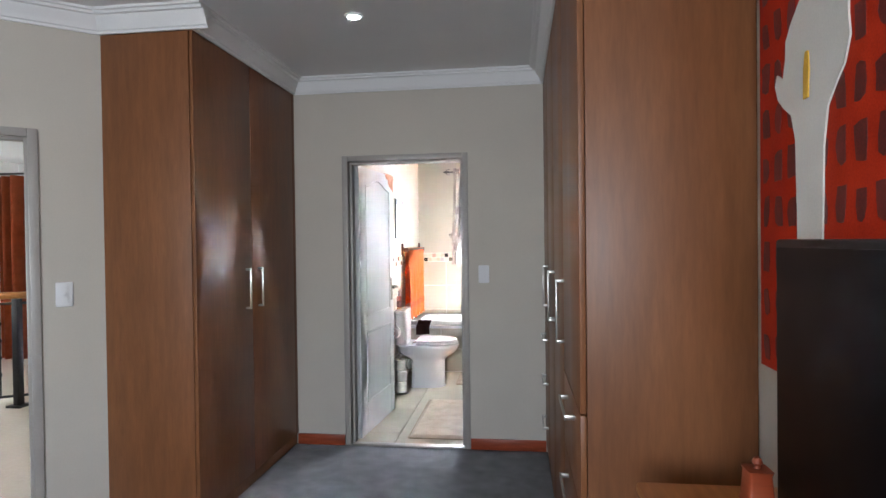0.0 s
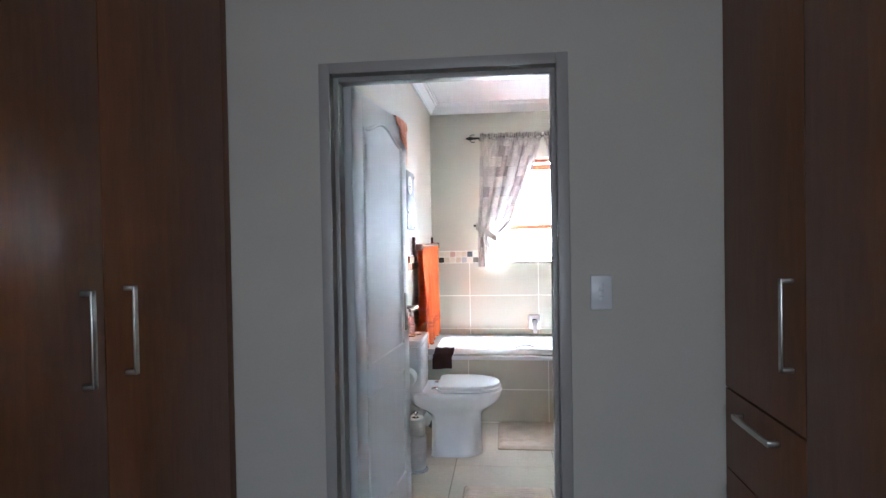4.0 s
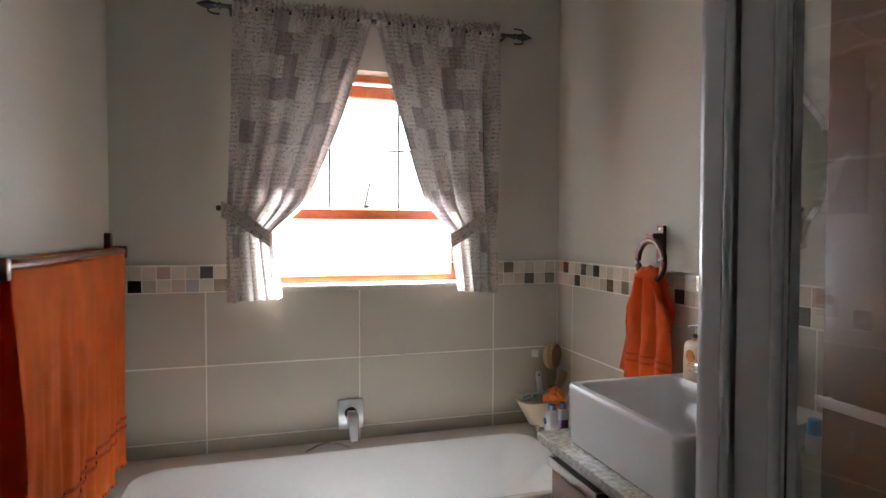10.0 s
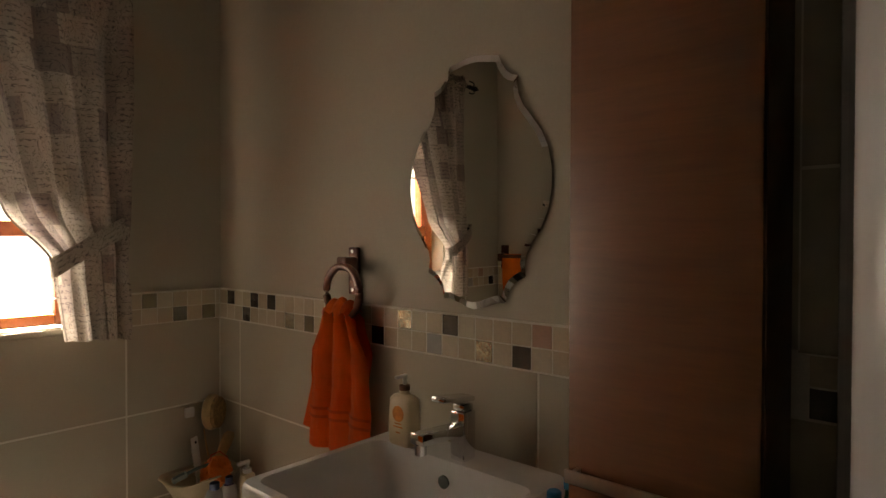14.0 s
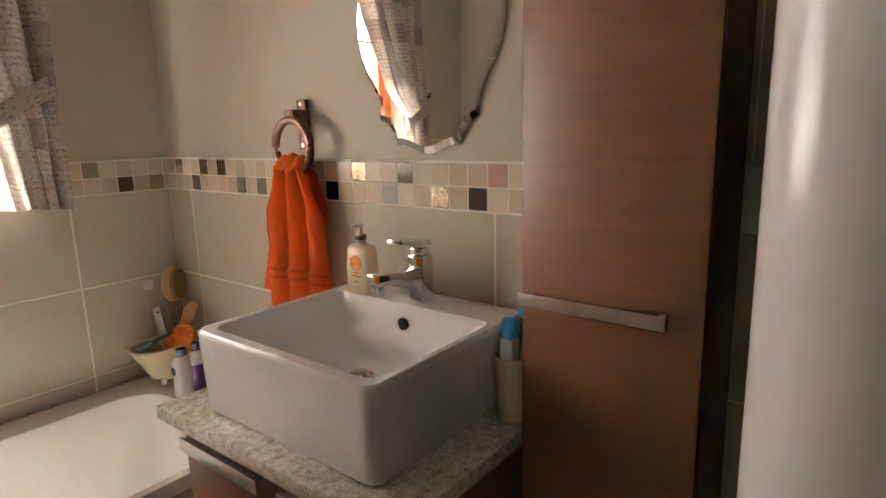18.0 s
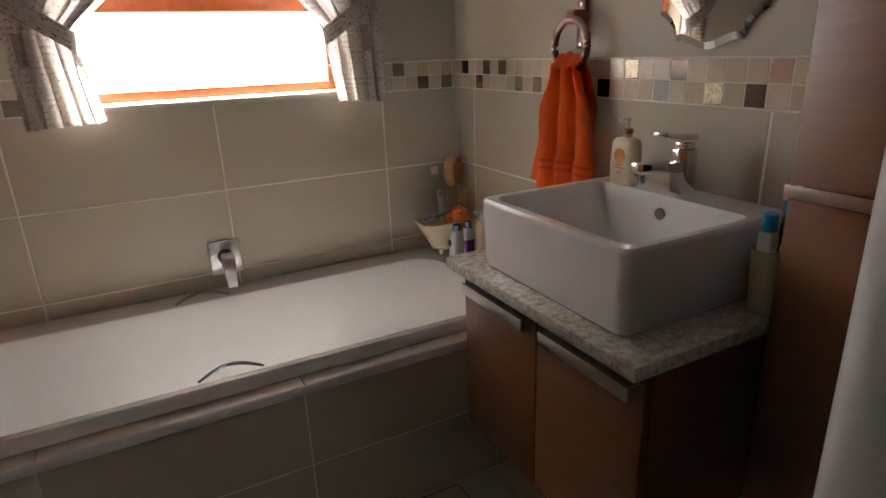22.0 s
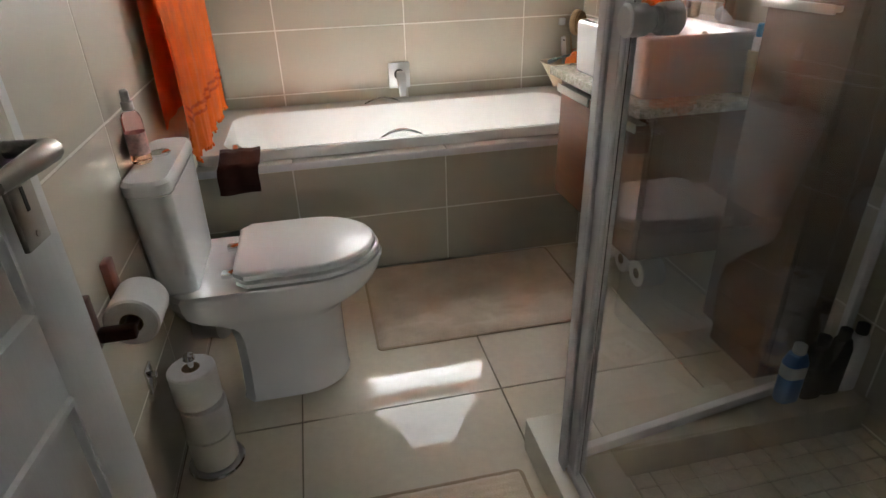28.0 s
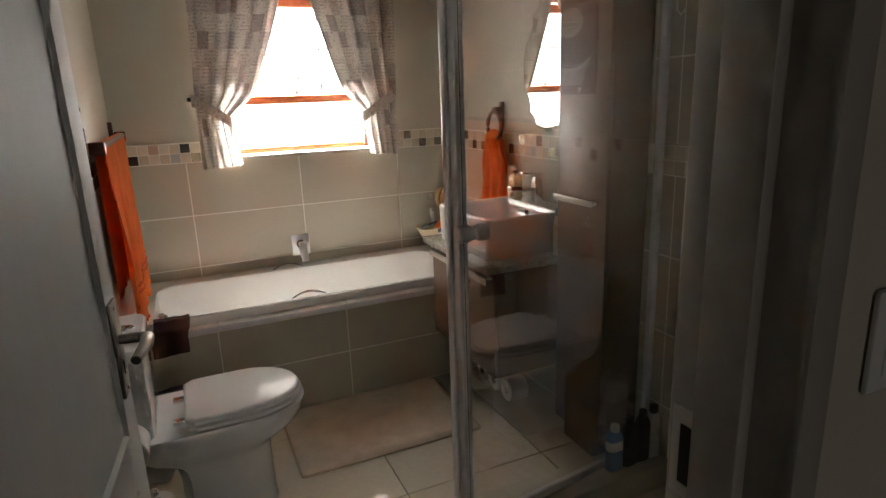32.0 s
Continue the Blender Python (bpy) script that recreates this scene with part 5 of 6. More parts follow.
def hand_towel(layer):
    """Gathered at the ring, opening downwards in three soft folds; the back layer hangs out past the front one."""
    def f(u, v):
        grow = smoothstep(0.0, 0.55, v)
        wide = 0.072 + (0.042 if layer == 0 else 0.038) * smoothstep(0.0, 0.3, v) + 0.020 * v
        y = 5.901 - wide + 2 * wide * u + (0.022 * v if layer == 0 else 0.095 * v ** 1.3)
        fold = abs(math.sin(math.pi * (3 * u + 0.10 * math.sin(3.2 * v + 1 + layer)))) ** 0.8
        crease = 0.030 * fold * (1 - 0.45 * v) + 0.007 * noise.noise((u * 5, v * 3, 3 + layer)) + 0.0025 * noise.noise((u * 21, v * 17, layer))
        x = XR - (0.044 if layer == 0 else 0.020) - crease * (1.0 if layer == 0 else 0.4) + 0.012 * v
        hem = (0.010 * math.sin(4 * u + 0.6) - 0.016 * (1 - u)) * v
        z = 1.268 - (0.395 if layer == 0 else 0.362) * v - 0.030 * (1 - grow) * abs(2 * u - 1) ** 2 + 0.012 * fold * (1 - smoothstep(0, 0.2, v)) + hem
        return (x, y, z)
    return f


part("front_fold", sheet(hand_towel(0), 60, 40, 0.007), HANDORANGE, hand)
part("back_fold", sheet(hand_towel(1), 30, 22, 0.006), HANDORANGE, hand)
bm = sheet(lambda u, v: (XR - 0.078 + 0.06 * v, 5.893 - 0.056 + 0.112 * u, 1.252 + 0.040 * math.sin(math.pi * v) * (1 - 0.35 * abs(2 * u - 1) ** 2) + 0.010 * abs(math.sin(u * 9.4))), 24, 8, 0.007)
part("top_fold", bm, HANDORANGE, hand)
for k in (0.70, 0.76):
    f = hand_towel(0)
    part("woven_band", sheet(lambda u, v, k=k, f=f: tuple(Vector(f(u, k + 0.02 * v)) + Vector((-0.005, 0, 0))), 44, 2, 0.003), BAND, hand)

# ---- vanity ----
van = thing("vanity_cabinet", (0.38, 5.46, 0.318), "red-brown wall-hung vanity cabinet with two doors", "cabinet")
part("carcass", box(0.158, 5.146, 0.318, XR - 0.001, 5.775, 0.768, 0.002), CABWOOD, van)
for y0, y1 in ((5.148, 5.458), (5.462, 5.772)):
    dr = part("door", box(0.139, y0, 0.32, 0.1565, y1, 0.765, 0.002), CABWOOD, van, "red-brown woodgrain door")
    bm = box(0.105, y0 + 0.010, 0.752, 0.139, y1 - 0.055, 0.757, 0.001)
    box(0.101, y0 + 0.005, 0.731, 0.106, y1 - 0.050, 0.760, 0.0015, bm=bm)
    part("handle", bm, SATIN, dr, "flat satin steel bar handle")
top_s = thing("granite_top", (0.36, 5.455, 0.77), "speckled pale granite slab on the vanity", "worktop")
part("slab", box(0.100, 5.1375, 0.7765, XR - 0.0005, 5.802, 0.806, 0.004), GRANITE, top_s)
part("underlay", box(0.122, 5.142, 0.7695, XR - 0.0005, 5.792, 0.776, 0.001), CABWOOD, top_s)
sink = thing("basin", (0.38, 5.47, 0.806), "white square ceramic countertop basin", "basin")
BX, BY, BHX, BHY = 0.373, 5.460, 0.228, 0.243
rings = [rounded(BX, BY, BHX - 0.012, BHY - 0.011, 0.02, 0.8065), rounded(BX, BY, BHX - 0.006, BHY - 0.006, 0.022, 0.813), rounded(BX, BY, BHX, BHY, 0.025, 0.965), rounded(BX, BY, BHX - 0.002, BHY - 0.002, 0.024, 0.974), rounded(BX, BY, BHX - 0.006, BHY - 0.006, 0.022, 0.978)]
IX, IHX, IHY = 0.337, 0.165, 0.222
rings += [rounded(IX, BY, IHX, IHY, 0.03, 0.977), rounded(IX, BY, IHX - 0.006, IHY - 0.006, 0.03, 0.968)]
for k in range(1, 6):
    t = k / 5
    rings.append(rounded(IX + 0.01 * t, BY, IHX - 0.008 - 0.07 * t ** 2, IHY - 0.008 - 0.09 * t ** 2, 0.035, 0.966 - 0.105 * t))
part("bowl", loft(rings), CERAMIC, sink)
part("drain", lathe(IX + 0.015, BY, [(0.031, 0.8612), (0.032, 0.864), (0.028, 0.866), (0.022, 0.864), (0.022, 0.869), (0.018, 0.874), (0.001, 0.876)], 24), CHROME, sink, "chrome pop-up drain")
part("overflow_hole", loft([circle((x, BY, 0.936), r, "x", 18) for x, r in ((IX + IHX - 0.012, 0.014), (IX + IHX - 0.0165, 0.014))]), HOLESHADE, sink, "dark overflow hole")
tap = thing("basin_tap", (0.545, 5.45, 0.978), "square chrome basin mixer tap", "tap")
part("body", box(0.512, 5.423, 0.9785, 0.552, 5.463, 1.085, 0.004), CHROME, tap)
part("spout", turned(box(-0.13, -0.018, -0.012, 0.0, 0.018, 0.012, 0.004), pose(0.515, 5.443, 1.046, 0, 5, 0)), CHROME, tap)
part("aerator", rod((0.398, 5.443, 1.024), (0.398, 5.443, 1.045), 0.012, 14), CHROME, tap)
part("neck", box(0.516, 5.427, 1.085, 0.548, 5.459, 1.10, 0.003), CHROME, tap)
part("lever", turned(box(-0.085, -0.019, -0.006, 0.02, 0.019, 0.006, 0.004), pose(0.532, 5.443, 1.112, 0, 8, 0)), CHROME, tap)
soap = thing("soap_dispenser", (0.515, 5.605, 0.978), "cream plastic hand-wash pump bottle with an orange label", "bottle")
CREAM = material("cream_plastic", (0.66, 0.55, 0.38), 0.3, 0, 0.05, 12, 60, 0.0)
part("bottle_body", loft([rounded(0.515, 5.605, hx, hy, 0.014, z, 4) for z, hx, hy in ((0.979, 0.020, 0.034), (0.984, 0.022, 0.038), (1.040, 0.022, 0.0385), (1.092, 0.020, 0.036), (1.100, 0.016, 0.030), (1.105, 0.011, 0.014), (1.114, 0.011, 0.013))]), CREAM, soap)
part("collar", lathe(0.515, 5.605, [(0.013, 1.114), (0.013, 1.126), (0.008, 1.128)], 16), material("brown_collar", (0.2, 0.08, 0.04), 0.4, 0, 0.1), soap)
bm = rod((0.515, 5.605, 1.127), (0.515, 5.605, 1.148), 0.005, 10)
box(0.485, 5.600, 1.146, 0.521, 5.610, 1.154, 0.003, bm=bm)
part("pump", bm, WHITEPLASTIC, soap)
ORANGELABEL = material("orange_label", (0.62, 0.22, 0.04), 0.5, 0, 0.2, 60, 100, 0)
part("round_label", prism([(5.605 + 0.018 * math.cos(a), 1.058 + 0.02 * math.sin(a)) for a in [2 * math.pi * i / 20 for i in range(20)]], "x", 0.4928, 0.4945), ORANGELABEL, soap)
for w, z in ((0.022, 1.034), (0.03, 1.026), (0.014, 1.012)):
    part("writing_bar", box(0.4928, 5.605 - w / 2, z - 0.0018, 0.4942, 5.605 + w / 2, z + 0.0018), ORANGELABEL, soap)
cup = thing("toothbrush_cup", (0.474, 5.178, 0.806), "cream tumbler with a blue toothbrush and tube", "cup")
part("tumbler", loft([circle((0.474, 5.178, z), r, "z", 20) for z, r in ((0.807, 0.028), (0.943, 0.035), (0.945, 0.033), (0.815, 0.026))]), CREAM, cup)
BLUE = material("blue_plastic", (0.02, 0.28, 0.55), 0.3, 0, 0.05)
tb = thing("toothpaste_tube", (0.466, 5.178, 0.82), "white and blue toothpaste tube in the tumbler", "toothpaste")
part("tube_body", loft([rounded(0.466, 5.178, hx, hy, 0.004, z, 3) for z, hx, hy in ((0.82, 0.004, 0.02), (0.95, 0.014, 0.016), (0.975, 0.014, 0.015))]), WHITEPLASTIC, tb)
part("tube_cap", lathe(0.466, 5.178, [(0.014, 0.976), (0.016, 0.98), (0.015, 1.01), (0.012, 1.013)], 16), BLUE, tb, "blue cap")
tbr = thing("toothbrush", (0.484, 5.178, 0.83), "green and blue toothbrush in the tumbler", "toothbrush")
part("stick", tube([(0.481, 5.178, 0.825), (0.487, 5.17, 0.95), (0.489, 5.162, 1.02)], 0.004, 8), material("teal_plastic", (0.01, 0.2, 0.17), 0.3), tbr)
part("bristles", box(0.481, 5.156, 1.005, 0.495, 5.168, 1.03, 0.002), BLUE, tbr)

# ---- tall cabinet ----
tall = thing("tall_cabinet", (0.52, 4.98, 0), "tall narrow red-brown woodgrain cabinet beside the shower", "cabinet")
part("carcass", box(0.446, 4.838, 0.10, XR - 0.001, 5.133, 1.955, 0.002), CABWOOD, tall)
part("plinth", box(0.47, 4.85, 0.0005, XR - 0.001, 5.12, 0.099), CABWOOD, tall)
for z0, z1 in ((0.105, 1.953),):
    dr = part("door", box(0.428, 4.839, z0, 0.4445, 5.132, z1, 0.002), CABWOOD, tall, "red-brown woodgrain door")
    if z1 > 1:
        bm = box(0.40, 4.892, 1.076, 0.428, 4.90, 1.090, 0.001)
        box(0.40, 5.108, 1.076, 0.428, 5.116, 1.090, 0.001, bm=bm)
        box(0.397, 4.885, 1.072, 0.403, 5.123, 1.094, 0.0015, bm=bm)
        part("handle", bm, SATIN, dr, "flat satin steel bar handle")
# the vanity hangs a little higher than its drawing, with all that stands on it; mirror and towel ring too
for ob in (van, top_s, sink, tap, soap, cup, tb, tbr):
    ob.location += Vector((0.0, 0.003, 0.015))
soap.scale, cup.scale, tb.scale = (1.0, 1.0, 0.93), (0.9, 0.9, 0.92), (0.9, 0.9, 0.96)
for ob, dy, dz in ((mir, 0.015, 0.021), (ring, 0.007, 0.013), (hand, 0.004, 0.013)):
    ob.location += Vector((0.0, dy, dz))
jar_g = glass("jar_glass", (0.95, 0.97, 0.97), 0.02, 1.45)
for y, h in ((5.04, 0.085), (4.97, 0.11)):
    jar = thing("glass_jar", (0.53, y, 1.955), "small clear glass jar standing on the tall cabinet", "jar", "jars on the cabinet")
    part("jar_body", lathe(0.53, y, [(0.028, 1.956), (0.03, 1.96), (0.03, 1.956 + h * 0.7), (0.018, 1.956 + h * 0.8)], 18), jar_g, jar)
    part("stopper", lathe(0.53, y, [(0.018, 1.956 + h * 0.81), (0.02, 1.956 + h * 0.87), (0.008, 1.956 + h * 0.92), (0.014, 1.956 + h), (0.002, 1.956 + h * 1.06)], 14), jar_g, jar)

# ---- things in the bath corner ----
basket = thing("toiletry_basket", (0.485, 6.52, 0.562), "cream bath-shaped basket full of brushes and sponges", "basket")
KX, KY, KZ = 0.482, 6.525, 0.578
part("tub_body", loft([rounded(KX + dx, KY, hx, hy, min(0.05, hy * 0.9), z, 6) for z, dx, hx, hy in ((KZ, 0.0, 0.052, 0.04), (KZ + 0.012, 0.0, 0.066, 0.05), (KZ + 0.06, -0.004, 0.088, 0.062), (KZ + 0.108, -0.006, 0.112, 0.073), (KZ + 0.116, -0.006, 0.121, 0.081), (KZ + 0.120, -0.006, 0.119, 0.079), (KZ + 0.114, -0.006, 0.106, 0.067), (KZ + 0.05, -0.002, 0.08, 0.055))]), CREAM, basket)
for sx in (-1, 1):
    for sy in (-1, 1):
        part("foot", lathe(KX + sx * 0.045, KY + sy * 0.034, [(0.005, 0.5635), (0.009, 0.570), (0.012, 0.588)], 10), CREAM, basket)
PALEWOOD = material("pale_wood", (0.56, 0.37, 0.19), 0.5, 0, 0.1, 20, 90, 0.1)
br = thing("bath_brush", (0.50, 6.53, 0.62), "pale wooden bath brush leaning in the basket", "brush")
tilt = pose(0.515, 6.535, 0.66, 6, 24, 0)
part("brush_handle", turned(loft([rounded(0, 0, hx, 0.006, 0.0055, z, 4) for z, hx in ((-0.05, 0.010), (0.03, 0.011), (0.07, 0.014), (0.12, 0.022), (0.15, 0.021), (0.163, 0.012))]), tilt), PALEWOOD, br)
part("bristles", turned(box(-0.028, -0.012, -0.04, 0.010, 0.012, 0.03, 0.006), tilt), BLACK, br, "black bristles")
cmb = thing("comb", (0.44, 6.53, 0.64), "slim white comb standing in the basket", "comb")
comb_at = pose(0.474, 6.545, 0.735, -6, -4, 20)
part("comb_back", turned(box(-0.014, -0.004, -0.10, 0.014, 0.004, 0.075, 0.004), comb_at), WHITEPLASTIC, cmb)
part("comb_hole", turned(loft([circle((0, y, 0.058), 0.0045, "y", 12) for y in (-0.0048, 0.0048)]), comb_at), HOLESHADE, cmb)
for i in range(9):
    part("tooth", turned(box(-0.017, -0.002, -0.05 + 0.011 * i, -0.013, 0.002, -0.044 + 0.011 * i), comb_at), WHITEPLASTIC, cmb)
spg = thing("bath_sponge", (0.51, 6.50, 0.66), "orange bath sponge in the basket", "sponge")
bm = bmesh.new()
bmesh.ops.create_icosphere(bm, subdivisions=4, radius=0.052, matrix=Matrix.Translation((0.515, 6.495, 0.69)))
for v in bm.verts:
    v.co += (v.co - Vector((0.515, 6.495, 0.69))) * (0.16 * noise.noise(v.co * 30) + 0.14 * noise.noise(v.co * 110))
part("puff", bm, cloth("orange_sponge", (0.70, 0.19, 0.03), (0.45, 0.09, 0.015), 300), spg)
part("cord", tube([(0.49, 6.49, 0.725), (0.50, 6.50, 0.752), (0.53, 6.50, 0.757), (0.552, 6.49, 0.735), (0.556, 6.48, 0.70)], 0.0022, 6), material("red_cord", (0.5, 0.05, 0.02), 0.7), spg, "red hanging cord")
rz = thing("razor", (0.40, 6.51, 0.68), "pale blue razor lying across the basket rim", "razor")
razor_at = pose(0.402, 6.51, 0.705, 8, -22, -20)
part("razor_head", turned(box(-0.026, -0.012, -0.007, 0.022, 0.012, 0.007, 0.004), razor_at), material("pale_blue_plastic", (0.45, 0.6, 0.62), 0.35), rz)
part("blade", turned(box(-0.02, -0.008, 0.0072, 0.016, 0.008, 0.0085, 0.001), razor_at), material("grey_blue_plastic", (0.10, 0.17, 0.20), 0.35), rz)
part("grip", turned(tube([(0.02, 0, 0), (0.06, 0.004, -0.004), (0.09, 0.006, -0.012)], 0.006, 8), razor_at), bpy.data.materials["grey_blue_plastic"], rz, "teal grip")

spb = thing("back_brush", (0.545, 6.62, 0.86), "round-headed pale back brush hanging on the tiled wall", "brush")
part("suction_hook", box(0.478, YF - 0.014, 0.85, 0.513, YF - 0.0005, 0.885, 0.006), WHITEPLASTIC, spb)
bm = loft([[(p[0], YF - 0.016 - d, p[2]) for p in circle((0.545, 0, 0.865), 0.05 * k, "y", 24, 0.062 * k)] for d, k in ((0, 0.9), (0.006, 1.0), (0.022, 1.0), (0.03, 0.85))])
swing = pose(0.545, YF - 0.03, 0.865, 0, 0, 32) @ pose(-0.545, -YF + 0.008, -0.865)
part("brush_pad", turned(bm, swing), PALEWOOD, spb)
bm = loft([[(p[0], YF - 0.047 - d, p[2]) for p in circle((0.545, 0, 0.865), 0.045 * k, "y", 24, 0.056 * k)] for d, k in ((0, 1.0), (0.012, 0.95))])
part("bristles", turned(bm, swing), material("tan_bristles", (0.40, 0.24, 0.10), 0.95, 0, 0.3, 80, 300, 0.8), spb)
part("string", tube([(0.545, YF - 0.012, 0.80), (0.55, YF - 0.012, 0.76), (0.56, YF - 0.014, 0.70)], 0.003, 6), PALEWOOD, spb)


def flask(name, x, y, z, r, h, body, cap, label, pump=False):
    ob = thing(name, (x, y, z), label, "bottle")
    part("bottle_body", loft([rounded(x, y, hx, hy, min(hx, hy) * 0.8, zz, 4) for zz, hx, hy in ((z + 0.0006, r * 0.9, r * 0.6), (z + 0.006, r, r * 0.7), (z + h * 0.7, r, r * 0.7), (z + h * 0.84, r * 0.7, r * 0.55), (z + h * 0.86, r * 0.45, r * 0.45))]), body, ob)
    if pump:
        bm = lathe(x, y, [(r * 0.45, z + h * 0.86), (r * 0.45, z + h * 0.93), (r * 0.2, z + h * 0.94), (r * 0.2, z + h)], 12)
        box(x - 0.035, y - 0.007, z + h, x + 0.008, y + 0.007, z + h + 0.012, 0.003, bm=bm)
        part("pump", bm, cap, ob)
    else:
        part("cap", lathe(x, y, [(r * 0.5, z + h * 0.861), (r * 0.52, z + h * 0.88), (r * 0.5, z + h * 0.99), (r * 0.4, z + h)], 16), cap, ob)
    return ob


NAVY = material("navy_badge", (0.012, 0.02, 0.07), 0.4)
lot = flask("lotion_bottle", 0.452, 6.385, BZ, 0.03, 0.155, WHITEPLASTIC, NAVY, "white lotion bottle with a navy cap on the bath edge")
part("round_badge", prism([(6.385 + 0.012 * math.cos(a), 0.640 + 0.014 * math.sin(a)) for a in [2 * math.pi * i / 18 for i in range(18)]], "x", 0.4195, 0.4215), NAVY, lot)
shm = flask("shampoo_bottle", 0.494, 6.372, BZ, 0.024, 0.165, material("violet_plastic", (0.09, 0.022, 0.13), 0.3), NAVY, "violet shampoo bottle on the bath edge")
part("pale_shoulder", loft([rounded(0.494, 6.372, hx, hy, hy * 0.8, z, 4) for z, hx, hy in ((BZ + 0.095, 0.0247, 0.0175), (BZ + 0.116, 0.0247, 0.0175), (BZ + 0.14, 0.0175, 0.0138))], caps=(False, False)), WHITEPLASTIC, shm, "pale shoulder")
flask("pump_bottle", 0.55, 6.36, 0.545, 0.03, 0.20, CREAM, WHITEPLASTIC, "cream pump bottle in the bath corner", True)
sq = thing("pumice_holder", (0.42, 6.0, BZ), "brown wooden soap dish at the end of the bath", "soap dish")
part("dish", prism([(0.36, 5.99), (0.47, 5.975), (0.48, 6.02), (0.40, 6.035)], "z", BZ + 0.0005, BZ + 0.03), DARKWOOD, sq)

# ---- spare rolls under the vanity, mats ----
for i in range(3):
    paper_roll("toilet_roll", (0.44, 5.50 + 0.125 * i, 0.057), "x", 0.10, 0.056, "white spare toilet roll on the floor under the vanity")


def mat(name, x0, y0, x1, y1, label, ribs):
    ob = thing(name, ((x0 + x1) / 2, (y0 + y1) / 2, 0), label, "bath mat")
    hx, hy = (x1 - x0) / 2, (y1 - y0) / 2
    nu, nv = (90, 70) if not ribs else (60, 150)

    def f(u, v):
        x, y = x0 + 0.007 + (2 * hx - 0.014) * u, y0 + 0.007 + (2 * hy - 0.014) * v
        edge = min(u * hx, (1 - u) * hx, v * hy, (1 - v) * hy) * 2
        z = 0.004 + 0.016 * math.sqrt(smoothstep(0, 0.035, edge)) + 0.0018 * noise.noise((x * 30, y * 30, 0)) + 0.0014 * noise.noise((x * 110, y * 110, 3))
        if ribs:
            z += 0.0035 * abs(math.sin(v * ribs)) * smoothstep(0, 0.03, edge)
        else:
            z -= 0.004 * smoothstep(0.1, 0.4, noise.noise((x * 9, y * 14, 1)) + 0.4 - 5 * abs(v - 0.2))
        return (x, y, z)

    part("plush_top", sheet(f, nu, nv, 0), MATCLOTH, ob)
    part("binding", loft([rounded((x0 + x1) / 2, (y0 + y1) / 2, hx - d, hy - d, 0.02, z, 4) for d, z in ((0, 0.0012), (0, 0.006), (0.003, 0.008), (0.009, 0.007), (0.009, 0.0012))], caps=(False, False)), MATEDGE, ob, "darker bound edge")
    return ob


MATEDGE = cloth("mat_binding", (0.36, 0.28, 0.20), (0.26, 0.2, 0.14), 400)
mat("bath_mat", -0.665, 5.325, 0.165, 5.898, "beige plush bath mat along the bath, slightly worn", 0)
mat("bath_mat", -0.845, 3.70, -0.355, 4.73, "beige ribbed bath mat beside the shower", 130)

# ---- shower ----
PX, PY = -0.273, 4.642            # the corner post
kerb = thing("shower_kerb", (-0.26, 4.4, 0), "tiled kerb round the shower floor", "kerb")
part("front_kerb", box(-0.324, YB + 0.001, 0.0005, -0.150, 4.80, 0.105, 0.004), WALLTILE, kerb)
part("side_kerb", box(-0.149, 4.635, 0.0005, XR - 0.001, 4.80, 0.105, 0.004), WALLTILE, kerb)
for a in (4.23, 3.63):
    part("joint", box(-0.3246, a - 0.002, 0.002, -0.1494, a + 0.002, 0.1056), GROUT, kerb)
cab = thing("shower_enclosure", (PX, PY, 0.105), "white framed glass shower enclosure with a corner post", "shower")
H0, H1 = 0.106, 2.12
heading = math.atan2(4.765 - PY, XR - PX)
SP = pose(PX, PY, 0, 0, 0, math.degrees(heading))       # x along the side panel
SL = math.hypot(XR - PX, 4.765 - PY)
ring = []
for i in range(9):                                       # rounded outer corner, square to the glass
    a = math.pi / 2 + math.pi / 2 * i / 8
    ring.append((PX + 0.004 + 0.026 * math.cos(a), PY - 0.004 + 0.026 * math.sin(a)))
ring += [(PX - 0.022, PY - 0.022), (PX + 0.018, PY - 0.022), (PX + 0.022, PY - 0.018), (PX + 0.022, PY + 0.022)]
part("corner_post", prism(ring, "z", H0, H1), ALU, cab, "rounded white corner post")
part("post_bead", rod((PX - 0.019, PY - 0.0265, H0), (PX - 0.019, PY - 0.0265, H1), 0.004, 10), ALU, cab)


def side(bm):
    return turned(bm, SP)


for nm, b in (
    ("side_bottom_rail", (0.023, -0.013, H0, SL - 0.039, 0.013, 0.136)), ("side_top_rail", (0.023, -0.013, 2.09, SL - 0.039, 0.013, H1)),
    ("side_wall_profile", (SL - 0.038, -0.012, H0, SL - 0.006, 0.012, H1)),
):
    part(nm, side(box(*b, 0.004)), ALU, cab)
for nm, b in (
    ("front_bottom_rail", (PX - 0.015, YB + 0.026, H0, PX + 0.015, PY - 0.031, 0.132)), ("front_top_rail", (PX - 0.015, YB + 0.026, 2.088, PX + 0.015, PY - 0.031, H1)),
    ("front_wall_profile", (PX - 0.018, YB + 0.001, H0, PX + 0.018, YB + 0.025, H1)),
):
    part(nm, box(*b, 0.004), ALU, cab)
part("side_glass", side(box(0.022, -0.003, 0.13, SL - 0.03, 0.003, 2.095)), CLEAR, cab, "clear fixed glass panel")
door = part("door_glass", box(PX - 0.003, YB + 0.05, 0.145, PX + 0.003, PY - 0.074, 2.082), CLEAR, cab, "clear glass shower door")
